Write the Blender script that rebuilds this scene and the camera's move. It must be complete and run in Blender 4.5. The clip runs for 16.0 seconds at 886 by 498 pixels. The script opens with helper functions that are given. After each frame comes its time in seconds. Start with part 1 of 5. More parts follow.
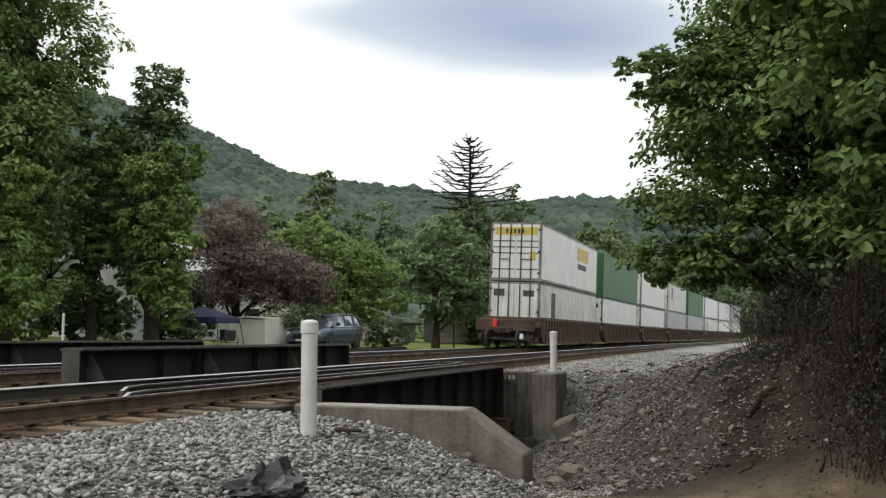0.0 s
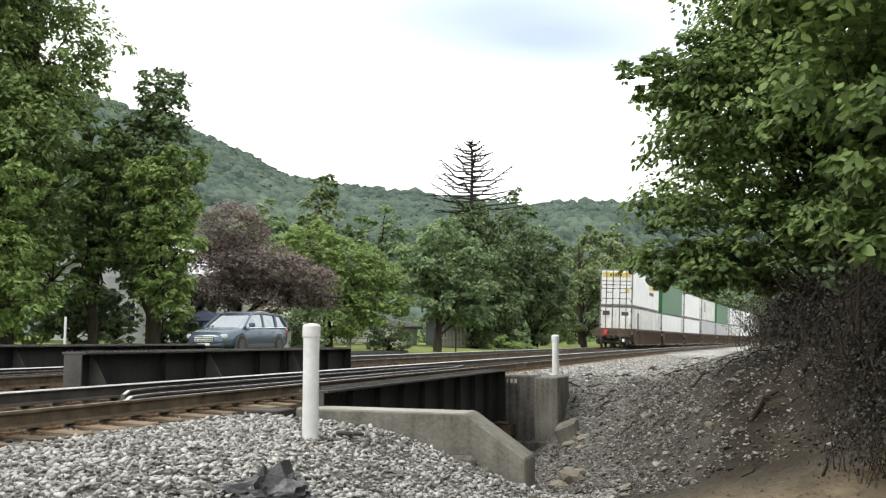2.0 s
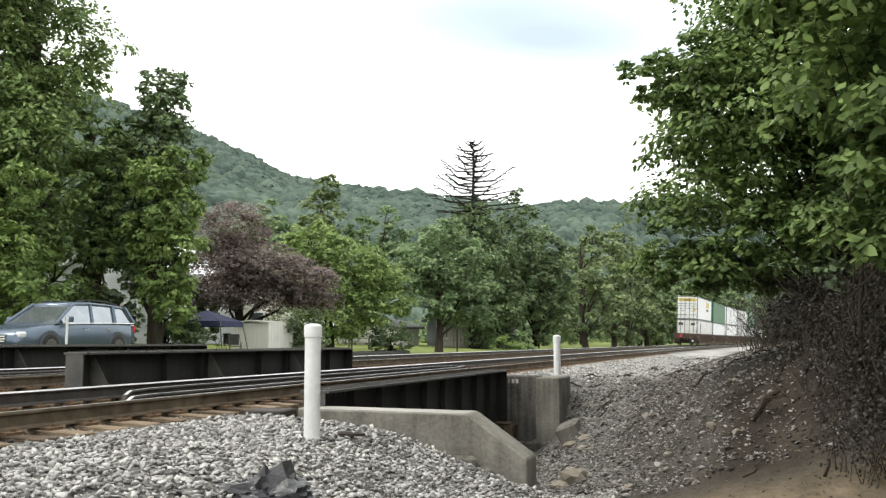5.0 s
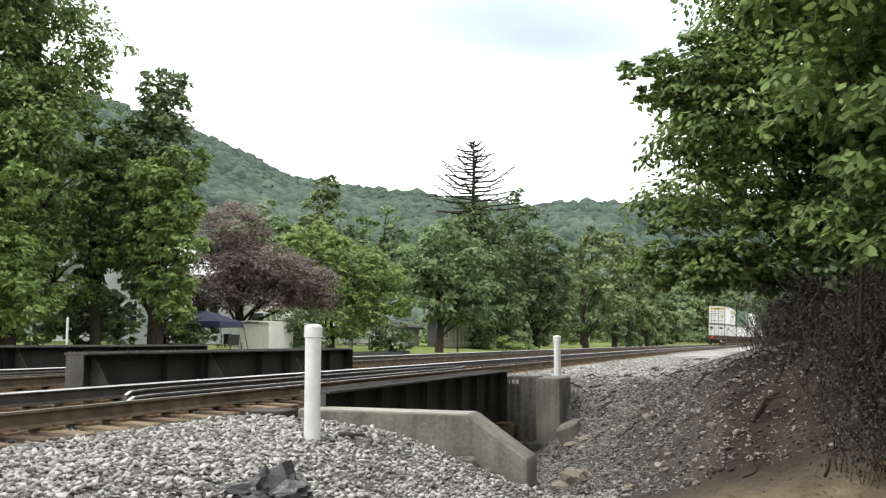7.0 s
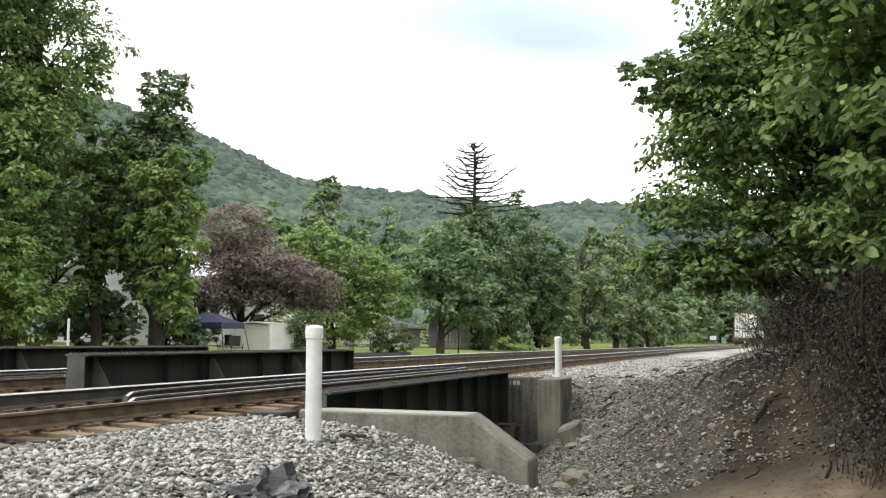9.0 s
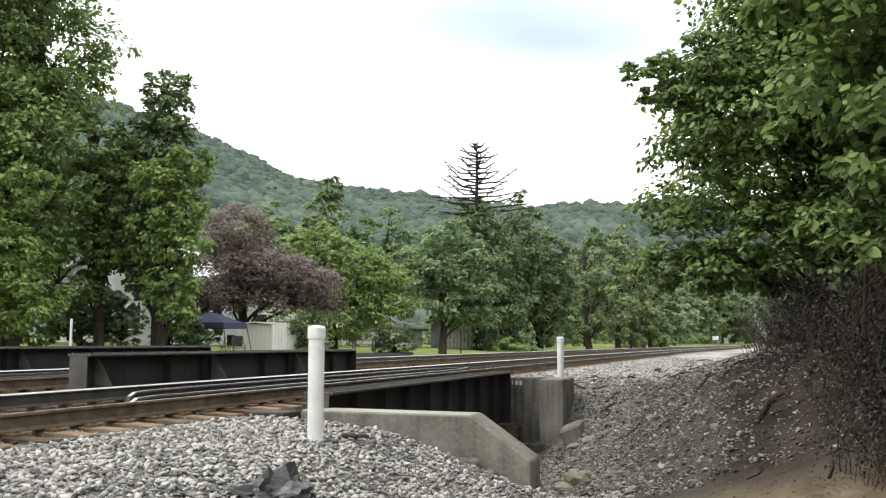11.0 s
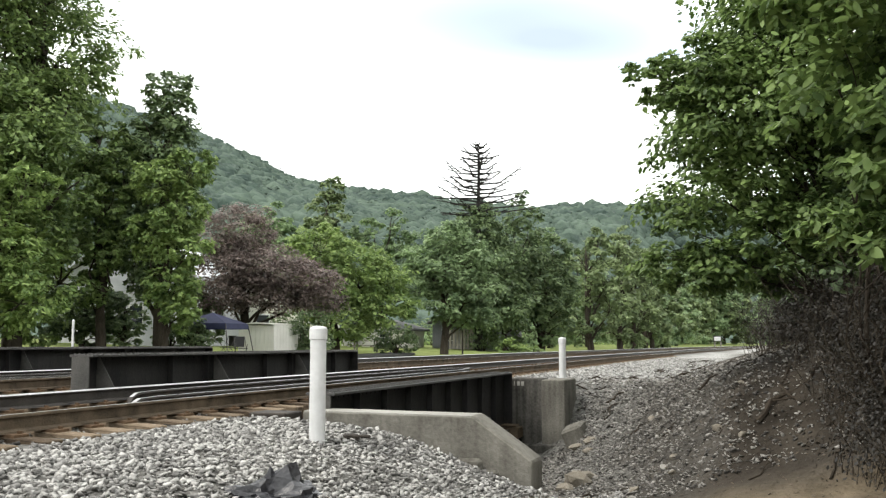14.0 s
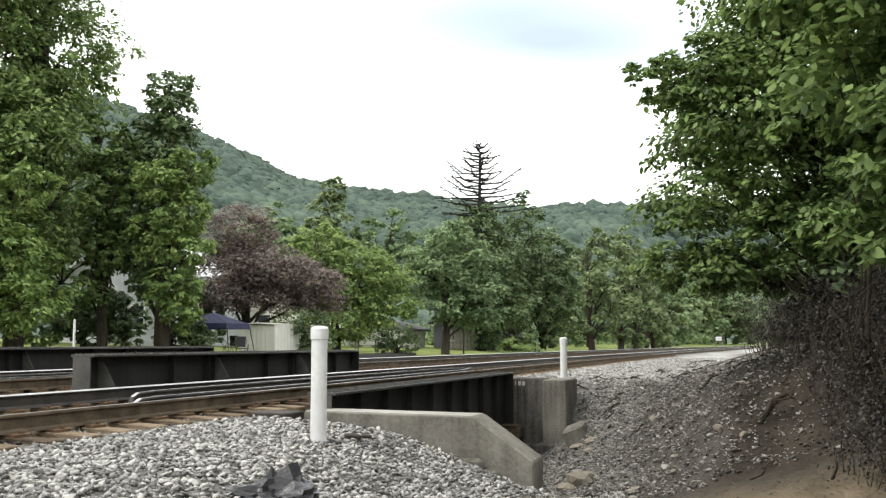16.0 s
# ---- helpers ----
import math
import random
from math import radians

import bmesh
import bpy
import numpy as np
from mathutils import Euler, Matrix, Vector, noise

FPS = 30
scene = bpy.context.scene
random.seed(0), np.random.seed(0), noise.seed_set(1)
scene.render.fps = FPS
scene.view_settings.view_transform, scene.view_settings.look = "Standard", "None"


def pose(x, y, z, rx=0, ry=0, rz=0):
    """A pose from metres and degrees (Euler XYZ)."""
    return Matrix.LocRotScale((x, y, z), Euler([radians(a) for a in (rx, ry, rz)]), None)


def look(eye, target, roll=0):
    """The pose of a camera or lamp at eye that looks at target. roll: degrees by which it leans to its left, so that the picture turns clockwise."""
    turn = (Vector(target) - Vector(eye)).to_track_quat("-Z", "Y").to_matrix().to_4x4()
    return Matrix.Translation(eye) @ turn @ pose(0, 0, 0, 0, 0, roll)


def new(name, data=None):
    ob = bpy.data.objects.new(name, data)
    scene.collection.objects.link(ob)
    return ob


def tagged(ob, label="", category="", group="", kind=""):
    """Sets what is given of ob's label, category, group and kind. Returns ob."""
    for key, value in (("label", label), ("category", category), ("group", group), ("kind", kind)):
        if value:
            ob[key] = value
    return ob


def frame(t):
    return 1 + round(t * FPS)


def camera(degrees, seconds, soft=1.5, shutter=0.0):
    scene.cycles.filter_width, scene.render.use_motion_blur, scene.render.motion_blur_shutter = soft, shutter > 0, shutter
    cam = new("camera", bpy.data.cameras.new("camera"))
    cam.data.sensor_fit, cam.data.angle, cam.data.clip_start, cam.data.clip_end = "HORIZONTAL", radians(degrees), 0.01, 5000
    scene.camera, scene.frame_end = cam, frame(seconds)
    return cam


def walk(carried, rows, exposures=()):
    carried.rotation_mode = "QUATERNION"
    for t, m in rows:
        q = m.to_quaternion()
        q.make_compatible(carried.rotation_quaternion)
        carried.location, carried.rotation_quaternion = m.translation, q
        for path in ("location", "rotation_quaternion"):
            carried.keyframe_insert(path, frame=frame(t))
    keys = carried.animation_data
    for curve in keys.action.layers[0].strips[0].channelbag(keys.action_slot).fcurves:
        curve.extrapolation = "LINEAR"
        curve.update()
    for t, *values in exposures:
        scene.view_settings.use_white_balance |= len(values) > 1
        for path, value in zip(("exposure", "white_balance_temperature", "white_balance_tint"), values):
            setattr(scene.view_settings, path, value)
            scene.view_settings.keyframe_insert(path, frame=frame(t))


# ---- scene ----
# ---- camera ----
cam = camera(49.0, 16.0, soft=1.3)
EYE_Z, TILT, DEG = 0.65, 5.51, 0.0333
DRIFT = [(0, -8.3, -9.3), (0.5, -7.3, -4.7), (1, -6.6, -4.5), (1.5, -5.5, -3.7), (2, -5, -3), (2.5, -4.9, -2.9),
         (3, -4.4, -2.8), (3.5, -3.5, -2.8), (4, -3, -2.8), (6.5, -2, -2), (7, -1.9, -1.9), (7.5, -1.4, -1.4),
         (8, -1, -0.4), (8.5, -0.3, -0.1), (9, 0, 0), (11.5, 4.7, 0.7), (12, 5.2, 1.2), (12.5, 6, 1.3), (13, 6.2, 1.4),
         (13.5, 6.5, 1.4), (14, 7, 1.5), (14.5, 7.4, 1.5), (15, 7.6, 1.5), (15.5, 7.8, 1.5), (16, 9, 1.4)]
walk(cam, [(t, pose(0, 0, EYE_Z, 90 + TILT + dy * DEG, 0, dx * DEG)) for t, dx, dy in DRIFT],
     exposures=[(0, -0.88), (0.5, -0.62), (1, -0.36), (1.5, -0.18), (2.5, -0.07), (3.5, 0.0), (16, 0.0)])

# ---- world and sun: bright overcast ----
world = bpy.data.worlds.new("overcast_sky")
scene.world = world
world.use_nodes = True


def build_world():
    nt = world.node_tree
    nt.nodes.clear()
    N, L = nt.nodes.new, nt.links.new
    out, bg = N("ShaderNodeOutputWorld"), N("ShaderNodeBackground")
    sky = N("ShaderNodeTexSky")
    sky.sky_type, sky.sun_disc = "NISHITA", False
    sky.sun_elevation, sky.sun_rotation = radians(52), radians(-67)
    tc, mp, nz, ramp = N("ShaderNodeTexCoord"), N("ShaderNodeMapping"), N("ShaderNodeTexNoise"), N("ShaderNodeValToRGB")
    mp.inputs["Scale"].default_value = (1.6, 1.6, 6.0)
    mp.inputs["Location"].default_value = SKY_SHIFT
    nz.inputs["Scale"].default_value, nz.inputs["Detail"].default_value = 1.1, 2.0
    nz.inputs["Roughness"].default_value = 0.45
    ramp.color_ramp.elements[0].position, ramp.color_ramp.elements[0].color = 0.3, (3.9, 4.5, 5.9, 1)
    ramp.color_ramp.elements[1].position, ramp.color_ramp.elements[1].color = 0.56, (10.9, 11.0, 10.6, 1)
    ramp.color_ramp.elements.new(0.46).color = (6.0, 6.7, 7.3, 1)
    # one thinner blue-grey cloud among the white
    dst, dr, add = N("ShaderNodeVectorMath"), N("ShaderNodeMapRange"), N("ShaderNodeMath")
    mp3 = N("ShaderNodeMapping")
    mp3.inputs["Scale"].default_value = (1.0, 1.0, 3.4)
    dst.operation, add.operation = "DISTANCE", "ADD"
    dst.inputs[1].default_value = (0.097, 0.945, 0.304 * 3.4)
    dr.inputs["From Min"].default_value, dr.inputs["From Max"].default_value = 0.0, 0.28
    dr.inputs["To Min"].default_value, dr.inputs["To Max"].default_value = -0.25, 0.2
    L(tc.outputs["Generated"], mp3.inputs["Vector"])
    L(mp3.outputs[0], dst.inputs[0])
    L(dst.outputs["Value"], dr.inputs["Value"])
    mix = N("ShaderNodeMix")
    mix.data_type = "RGBA"
    mix.inputs["Factor"].default_value = 0.88
    L(tc.outputs["Generated"], mp.inputs["Vector"])
    L(mp.outputs[0], nz.inputs["Vector"])
    L(nz.outputs["Fac"], add.inputs[0])
    L(dr.outputs[0], add.inputs[1])
    L(add.outputs[0], ramp.inputs["Fac"])
    L(sky.outputs[0], mix.inputs["A"])
    L(ramp.outputs[0], mix.inputs["B"])
    L(mix.outputs["Result"], bg.inputs["Color"])
    bg.inputs["Strength"].default_value = 0.21
    L(bg.outputs[0], out.inputs["Surface"])


SKY_SHIFT = (0.0, 0.0, 0.0)
build_world()
sun = new("sun", bpy.data.lights.new("sun", "SUN"))
sun.data.energy, sun.data.angle, sun.data.color = 2.1, radians(16), (1.0, 0.95, 0.86)
sun.matrix_world = look((-54, -8, 76), (0, 15, 0))
scene.view_settings.exposure = 0.0


# ---- materials ----
def mat(name, dark, light, rough=0.8, scale=3.0, fine=40.0, bump=0.3, metal=0.0, island=0.0, obj=0.0, stretch=(1, 1, 1),
        translucent=0.0, streak=0.0, dist=0.02, spec=0.5):
    """Two-scale noise colour between dark and light, with fine bump; island / obj vary it piece by piece."""
    m = bpy.data.materials.new(name)
    m.use_nodes = True
    nt = m.node_tree
    N, L = nt.nodes.new, nt.links.new
    b = nt.nodes["Principled BSDF"]
    tc, mp = N("ShaderNodeTexCoord"), N("ShaderNodeMapping")
    mp.inputs["Scale"].default_value = stretch
    L(tc.outputs["Object"], mp.inputs["Vector"])
    n1, n2 = N("ShaderNodeTexNoise"), N("ShaderNodeTexNoise")
    n1.inputs["Scale"].default_value, n1.inputs["Detail"].default_value = scale, 4
    n2.inputs["Scale"].default_value, n2.inputs["Detail"].default_value = fine, 3
    for n in (n1, n2):
        L(mp.outputs[0], n.inputs["Vector"])

    def mathn(op, a, bb):
        q = N("ShaderNodeMath")
        q.operation = op
        for i, v in enumerate((a, bb)):
            if isinstance(v, (int, float)):
                q.inputs[i].default_value = v
            else:
                L(v, q.inputs[i])
        return q.outputs[0]

    f = mathn("ADD", mathn("MULTIPLY", n1.outputs["Fac"], 0.65), mathn("MULTIPLY", n2.outputs["Fac"], 0.35))
    f = mathn("ADD", mathn("MULTIPLY", mathn("SUBTRACT", f, 0.5), 2.2), 0.5)
    if island:
        g = N("ShaderNodeNewGeometry")
        f = mathn("ADD", f, mathn("MULTIPLY", mathn("SUBTRACT", g.outputs["Random Per Island"], 0.5), island))
    if obj:
        o = N("ShaderNodeObjectInfo")
        f = mathn("ADD", f, mathn("MULTIPLY", mathn("SUBTRACT", o.outputs["Random"], 0.5), obj))
    if streak:
        mp2, n3 = N("ShaderNodeMapping"), N("ShaderNodeTexNoise")
        mp2.inputs["Scale"].default_value = (6, 6, 0.35)
        n3.inputs["Scale"].default_value = 1.5
        L(tc.outputs["Object"], mp2.inputs["Vector"])
        L(mp2.outputs[0], n3.inputs["Vector"])
        f = mathn("SUBTRACT", f, mathn("MULTIPLY", mathn("SUBTRACT", n3.outputs["Fac"], 0.45), streak))
    r = N("ShaderNodeValToRGB")
    r.color_ramp.elements[0].position, r.color_ramp.elements[0].color = 0.1, (*dark, 1)
    r.color_ramp.elements[1].position, r.color_ramp.elements[1].color = 0.9, (*light, 1)
    L(f, r.inputs["Fac"])
    L(r.outputs[0], b.inputs["Base Color"])
    b.inputs["Roughness"].default_value, b.inputs["Metallic"].default_value = rough, metal
    b.inputs["Specular IOR Level"].default_value = spec
    if bump:
        bp = N("ShaderNodeBump")
        bp.inputs["Strength"].default_value, bp.inputs["Distance"].default_value = bump, dist
        L(n2.outputs["Fac"], bp.inputs["Height"])
        L(bp.outputs[0], b.inputs["Normal"])
    if translucent:
        tr, mx = N("ShaderNodeBsdfTranslucent"), N("ShaderNodeMixShader")
        mx.inputs["Fac"].default_value = translucent
        L(r.outputs[0], tr.inputs["Color"])
        L(b.outputs[0], mx.inputs[1])
        L(tr.outputs[0], mx.inputs[2])
        L(mx.outputs[0], nt.nodes["Material Output"].inputs["Surface"])
    return m


def leaf(name, dark, light, tr=0.3, island=0.9):
    return mat(name, dark, light, rough=0.55, scale=0.5, fine=3.0, bump=0, island=island, translucent=tr, spec=0.35)


M_GRAVEL = mat("ballast_stone", (0.16, 0.155, 0.148), (0.5, 0.49, 0.468), 0.9, 2.0, 60, 0.4, island=0.95, spec=0.12)
M_SLOPESTONE = mat("weathered_stone", (0.06, 0.056, 0.052), (0.31, 0.295, 0.272), 0.95, 2.0, 60, 0.3, island=1.0, spec=0.12)
M_ROCK = mat("pale_rock", (0.144, 0.1248, 0.096), (0.3039, 0.2762, 0.2321), 0.9, 5, 50, 0.6, spec=0.12)
M_CONC = mat("weathered_concrete", (0.0864, 0.0806, 0.0684), (0.222, 0.2109, 0.185), 0.92, 1.3, 25, 0.5, streak=0.8, spec=0.12)
M_CONCTOP = mat("pale_concrete_top", (0.225, 0.2175, 0.195), (0.368, 0.36, 0.328), 0.9, 2, 30, 0.5, spec=0.12)
M_STEEL = mat("black_girder_steel", (0.0067, 0.0067, 0.0071), (0.027, 0.0255, 0.024), 0.65, 1.5, 30, 0.4, streak=0.6, spec=0.25)
M_LIGHTSTEEL = mat("lighter_grey_steel", (0.024, 0.024, 0.022), (0.085, 0.081, 0.074), 0.8, 3, 40, 0.4)
M_STAIN_SHADE = mat("stained_shaded_concrete", (0.0385, 0.0364, 0.0329), (0.144, 0.1368, 0.1224), 0.92, 1.0, 25, 0.5, streak=1.3, spec=0.12)
M_STEELTOP = mat("dusty_flange_steel", (0.018, 0.0175, 0.017), (0.075, 0.07, 0.065), 0.6, 3, 50, 0.5)
M_RUST = mat("rusty_rail_web", (0.042, 0.033, 0.024), (0.15, 0.115, 0.08), 0.85, 4, 60, 0.4, spec=0.12)
# darker web for the left-hand rails and the guard rails
M_WEBDARK = mat("dark_rail_web", (0.012, 0.011, 0.01), (0.05, 0.042, 0.036), 0.7, 4, 60, 0.4)
M_HEAD = mat("polished_rail_head", (0.4, 0.4, 0.4), (0.62, 0.62, 0.62), 0.32, 2, 40, 0.1, metal=0.9)
M_TIE = mat("creosoted_tie", (0.055, 0.04, 0.028), (0.26, 0.2, 0.14), 0.9, 3, 30, 0.6, obj=0.6, stretch=(1, 6, 6), spec=0.12)
M_PLATE = mat("rusted_tie_plate", (0.06, 0.0375, 0.0225), (0.165, 0.1087, 0.0675), 0.9, 6, 60, 0.5, spec=0.12)
M_PVC = mat("white_plastic_pipe", (0.528, 0.528, 0.528), (0.672, 0.672, 0.672), 0.45, 3, 20, 0.1)
M_BAG = mat("black_plastic_film", (0.01, 0.01, 0.012), (0.035, 0.035, 0.04), 0.3, 5, 30, 0.5)
M_ASPHALT = mat("asphalt", (0.032, 0.032, 0.0336), (0.06, 0.0592, 0.056), 0.9, 0.6, 40, 0.3, spec=0.12)
M_BARK = mat("bark", (0.018, 0.0144, 0.0108), (0.072, 0.06, 0.048), 0.95, 3, 25, 0.9, stretch=(1, 1, 0.3), spec=0.12)
M_DEAD = mat("dead_grey_wood", (0.0175, 0.0165, 0.015), (0.05, 0.0475, 0.045), 0.95, 3, 25, 0.5, spec=0.12)
M_L_NEAR = leaf("broad_green_leaf", (0.06, 0.1, 0.03), (0.25, 0.35, 0.115), 0.45)
M_L_LEFT = leaf("ash_green_leaf", (0.088, 0.135, 0.05), (0.26, 0.355, 0.12), 0.45)
M_L_LIME = leaf("lime_green_leaf", (0.12, 0.19, 0.06), (0.31, 0.41, 0.135), 0.45)
M_L_PURPLE = leaf("purple_leaf", (0.12, 0.096, 0.088), (0.31, 0.245, 0.22), 0.35)
M_L_MID = leaf("mid_green_leaf", (0.125, 0.185, 0.095), (0.33, 0.44, 0.22), 0.45)
M_L_DARK = leaf("dark_green_leaf", (0.078, 0.12, 0.058), (0.21, 0.285, 0.128), 0.38)
M_L_OLIVE = leaf("olive_green_leaf", (0.12, 0.165, 0.078), (0.294, 0.3675, 0.1733), 0.4)
# far leaf colour is bluish: haze of distance is put into the base
M_L_FAR = mat("hazy_far_wood_leaf", (0.036, 0.056, 0.049), (0.102, 0.14, 0.106), rough=0.8, scale=0.02, fine=0.35, bump=1.0, island=0.35, dist=1.5, spec=0.1)
# dead leaf brown lowered: the canopy's deep shade is in this colour
M_L_BROWN = leaf("shaded_dead_brown_leaf", (0.013, 0.0115, 0.0095), (0.042, 0.037, 0.03), 0.15)
M_LITTER = mat("dry_leaf_litter", (0.045, 0.036, 0.028), (0.13, 0.105, 0.08), 0.9, 2.0, 40, 0.2, island=1.2, spec=0.12)
# vine colour darkened too, with the bank's shade put into it
M_VINE = mat("shaded_dry_vine", (0.03, 0.026, 0.02), (0.11, 0.094, 0.074), 0.95, 3, 25, 0.5, spec=0.12)
M_TWIG = mat("dry_twig", (0.016, 0.0128, 0.0096), (0.0675, 0.054, 0.0405), 0.95, 3, 25, 0.5, spec=0.12)
M_WHITE = mat("white_trailer_paint", (0.627, 0.6365, 0.6365), (0.817, 0.8265, 0.8265), 0.5, 0.8, 12, 0.05, streak=0.35)
M_DIRTYW = mat("dirty_white_paint", (0.5, 0.5, 0.48), (0.8, 0.8, 0.78), 0.6, 1.2, 14, 0.1, streak=0.6)
M_FRAME = mat("grimy_container_frame", (0.08, 0.08, 0.078), (0.3, 0.295, 0.285), 0.6, 1.2, 14, 0.1, streak=0.7)
M_GREENP = mat("green_container_paint", (0.0096, 0.088, 0.028), (0.016, 0.136, 0.044), 0.5, 0.8, 12, 0.05, streak=0.3)
M_GREYP = mat("grey_container_paint", (0.3, 0.31, 0.32), (0.45, 0.46, 0.47), 0.55, 0.8, 12, 0.05, streak=0.4)
M_YELLOW = mat("yellow_paint", (0.42, 0.31, 0.05), (0.68, 0.53, 0.14), 0.5, 3, 20, 0.05)
M_BLACK = mat("black_paint", (0.012, 0.012, 0.012), (0.03, 0.03, 0.03), 0.5, 3, 20, 0.05)
M_CARRUST = mat("rusty_brown_car_paint", (0.03, 0.02, 0.0145), (0.125, 0.078, 0.05), 0.75, 1.2, 14, 0.2, streak=0.6)
M_TRUCK = mat("dark_truck_iron", (0.015, 0.012, 0.01), (0.05, 0.04, 0.03), 0.8, 3, 30, 0.3)
M_RED = mat("red_flag_paint", (0.5, 0.02, 0.02), (0.7, 0.04, 0.03), 0.5, 3, 20, 0.05)
M_BAR = mat("grimy_steel_bar", (0.025, 0.025, 0.025), (0.1, 0.095, 0.09), 0.5, 3, 20, 0.05, metal=0.3)
M_CARP = mat("blue_grey_car_paint", (0.075, 0.102, 0.14), (0.105, 0.137, 0.18), 0.24, 1, 60, 0.0, metal=0.45)
M_CAR2 = mat("dark_lower_car_paint", (0.03, 0.035, 0.045), (0.05, 0.055, 0.07), 0.4, 1, 60, 0.0)
M_GLASS = mat("tinted_car_glass", (0.26, 0.29, 0.32), (0.34, 0.37, 0.4), 0.05, 1, 5, 0, metal=0.75, spec=1.0)
M_CHROME = mat("chrome", (0.6, 0.6, 0.6), (0.75, 0.75, 0.75), 0.15, 3, 20, 0, metal=1.0)
M_LAMP = mat("clear_headlight", (0.42, 0.44, 0.46), (0.55, 0.56, 0.58), 0.1, 3, 20, 0)
M_TYRE = mat("tyre_rubber", (0.012, 0.012, 0.012), (0.03, 0.03, 0.03), 0.9, 6, 40, 0.2)
M_SIDING = mat("pale_siding", (0.6, 0.59, 0.53), (0.74, 0.73, 0.67), 0.7, 1, 15, 0.1, streak=0.2)
M_GREYSIDE = mat("grey_siding", (0.132, 0.144, 0.156), (0.198, 0.21, 0.222), 0.7, 1, 15, 0.1, streak=0.2)
M_ROOF = mat("grey_shingle", (0.06, 0.06, 0.065), (0.14, 0.14, 0.14), 0.9, 2, 20, 0.4)
M_TIN = mat("pale_metal_roof", (0.385, 0.399, 0.434), (0.525, 0.539, 0.56), 0.4, 1, 15, 0.1)
M_NAVY = mat("navy_canvas", (0.012, 0.016, 0.05), (0.025, 0.03, 0.08), 0.8, 3, 30, 0.1)
M_WINDOW = mat("dark_window_glass", (0.015, 0.02, 0.025), (0.03, 0.035, 0.04), 0.08, 1, 5, 0, spec=0.8)
M_WOOD = mat("grey_weathered_wood", (0.13, 0.12, 0.1), (0.28, 0.26, 0.23), 0.9, 3, 30, 0.3)


# ---- small builders ----
def link(name, bm, m, parent=None, label="", smooth=False):
    me = bpy.data.meshes.new(name)
    bm.to_mesh(me)
    bm.free()
    me.materials.append(m)
    if smooth:
        me.polygons.foreach_set("use_smooth", [True] * len(me.polygons))
    ob = new(name, me)
    ob.parent = parent
    if label:
        ob["label"] = label
    return ob


def part(name, bm, m, parent, label="", smooth=False):
    return link(name, bm, m, parent, label, smooth)


def thing(name, label, category, m=None, group="", kind=""):
    ob = new(name)
    ob.empty_display_size = 0.2
    if m is not None:
        ob.matrix_basis = m
    return tagged(ob, label, category, group, kind)


def box(bm, x0, x1, y0, y1, z0, z1, bevel=0.0):
    vs = [bm.verts.new((x, y, z)) for z in (z0, z1) for y in (y0, y1) for x in (x0, x1)]
    fs = [bm.faces.new([vs[i] for i in f]) for f in
          ((0, 2, 3, 1), (4, 5, 7, 6), (0, 1, 5, 4), (2, 6, 7, 3), (0, 4, 6, 2), (1, 3, 7, 5))]
    if bevel:
        es = {e for f in fs for e in f.edges}
        bmesh.ops.bevel(bm, geom=list(es), offset=bevel, segments=1, affect="EDGES", profile=0.5)
    return vs


def boxes(*specs, bevel=0.0):
    bm = bmesh.new()
    for s in specs:
        box(bm, *s, bevel=bevel)
    return bm


def ring(bm, pts, radii, n=8, cap=True):
    """A tube through pts."""
    pts = [Vector(p) for p in pts]
    loops = []
    for i, p in enumerate(pts):
        d = (pts[min(i + 1, len(pts) - 1)] - pts[max(i - 1, 0)]).normalized()
        a = d.orthogonal().normalized()
        if abs(d.z) < 0.9:
            a = d.cross(Vector((0, 0, 1))).normalized()
        b = d.cross(a)
        loops.append([bm.verts.new(p + radii[i] * (math.cos(k * math.tau / n) * a + math.sin(k * math.tau / n) * b)) for k in range(n)])
    for u, v in zip(loops, loops[1:]):
        for k in range(n):
            bm.faces.new((u[k], u[(k + 1) % n], v[(k + 1) % n], v[k]))
    if cap:
        bm.faces.new(loops[0][::-1])
        bm.faces.new(loops[-1])


def tube(pts, radii, n=8):
    bm = bmesh.new()
    ring(bm, pts, radii, n)
    return bm


def prism(bm, outline, axis0, axis1, shift):
    """Outline of (a, b) pairs swept: point = a*axis0 + b*axis1, from shift[0] to shift[1]."""
    A, B = Vector(axis0), Vector(axis1)
    lo = [bm.verts.new(a * A + b * B + Vector(shift[0])) for a, b in outline]
    hi = [bm.verts.new(a * A + b * B + Vector(shift[1])) for a, b in outline]
    n = len(outline)
    for k in range(n):
        bm.faces.new((lo[k], lo[(k + 1) % n], hi[(k + 1) % n], hi[k]))
    bm.faces.new(lo[::-1])
    bm.faces.new(hi)
    bmesh.ops.recalc_face_normals(bm, faces=bm.faces[:])


def mesh_from(name, V, F, m, parent=None):
    """Mesh of numpy vertices and equal-sized faces."""
    me = bpy.data.meshes.new(name)
    V, F = np.asarray(V, np.float32), np.asarray(F, np.int32)
    k = F.shape[1]
    me.vertices.add(len(V))
    me.vertices.foreach_set("co", V.ravel())
    me.loops.add(F.size)
    me.loops.foreach_set("vertex_index", F.ravel())
    me.polygons.add(len(F))
    me.polygons.foreach_set("loop_start", np.arange(0, F.size, k, dtype=np.int32))
    me.update(calc_edges=True)
    me.materials.append(m)
    ob = new(name, me)
    ob.parent = parent
    return ob


# ---- the plan: two tracks on a wide right-hand curve ----
CA, CB, CC = -11.8, 0.306, 0.000326


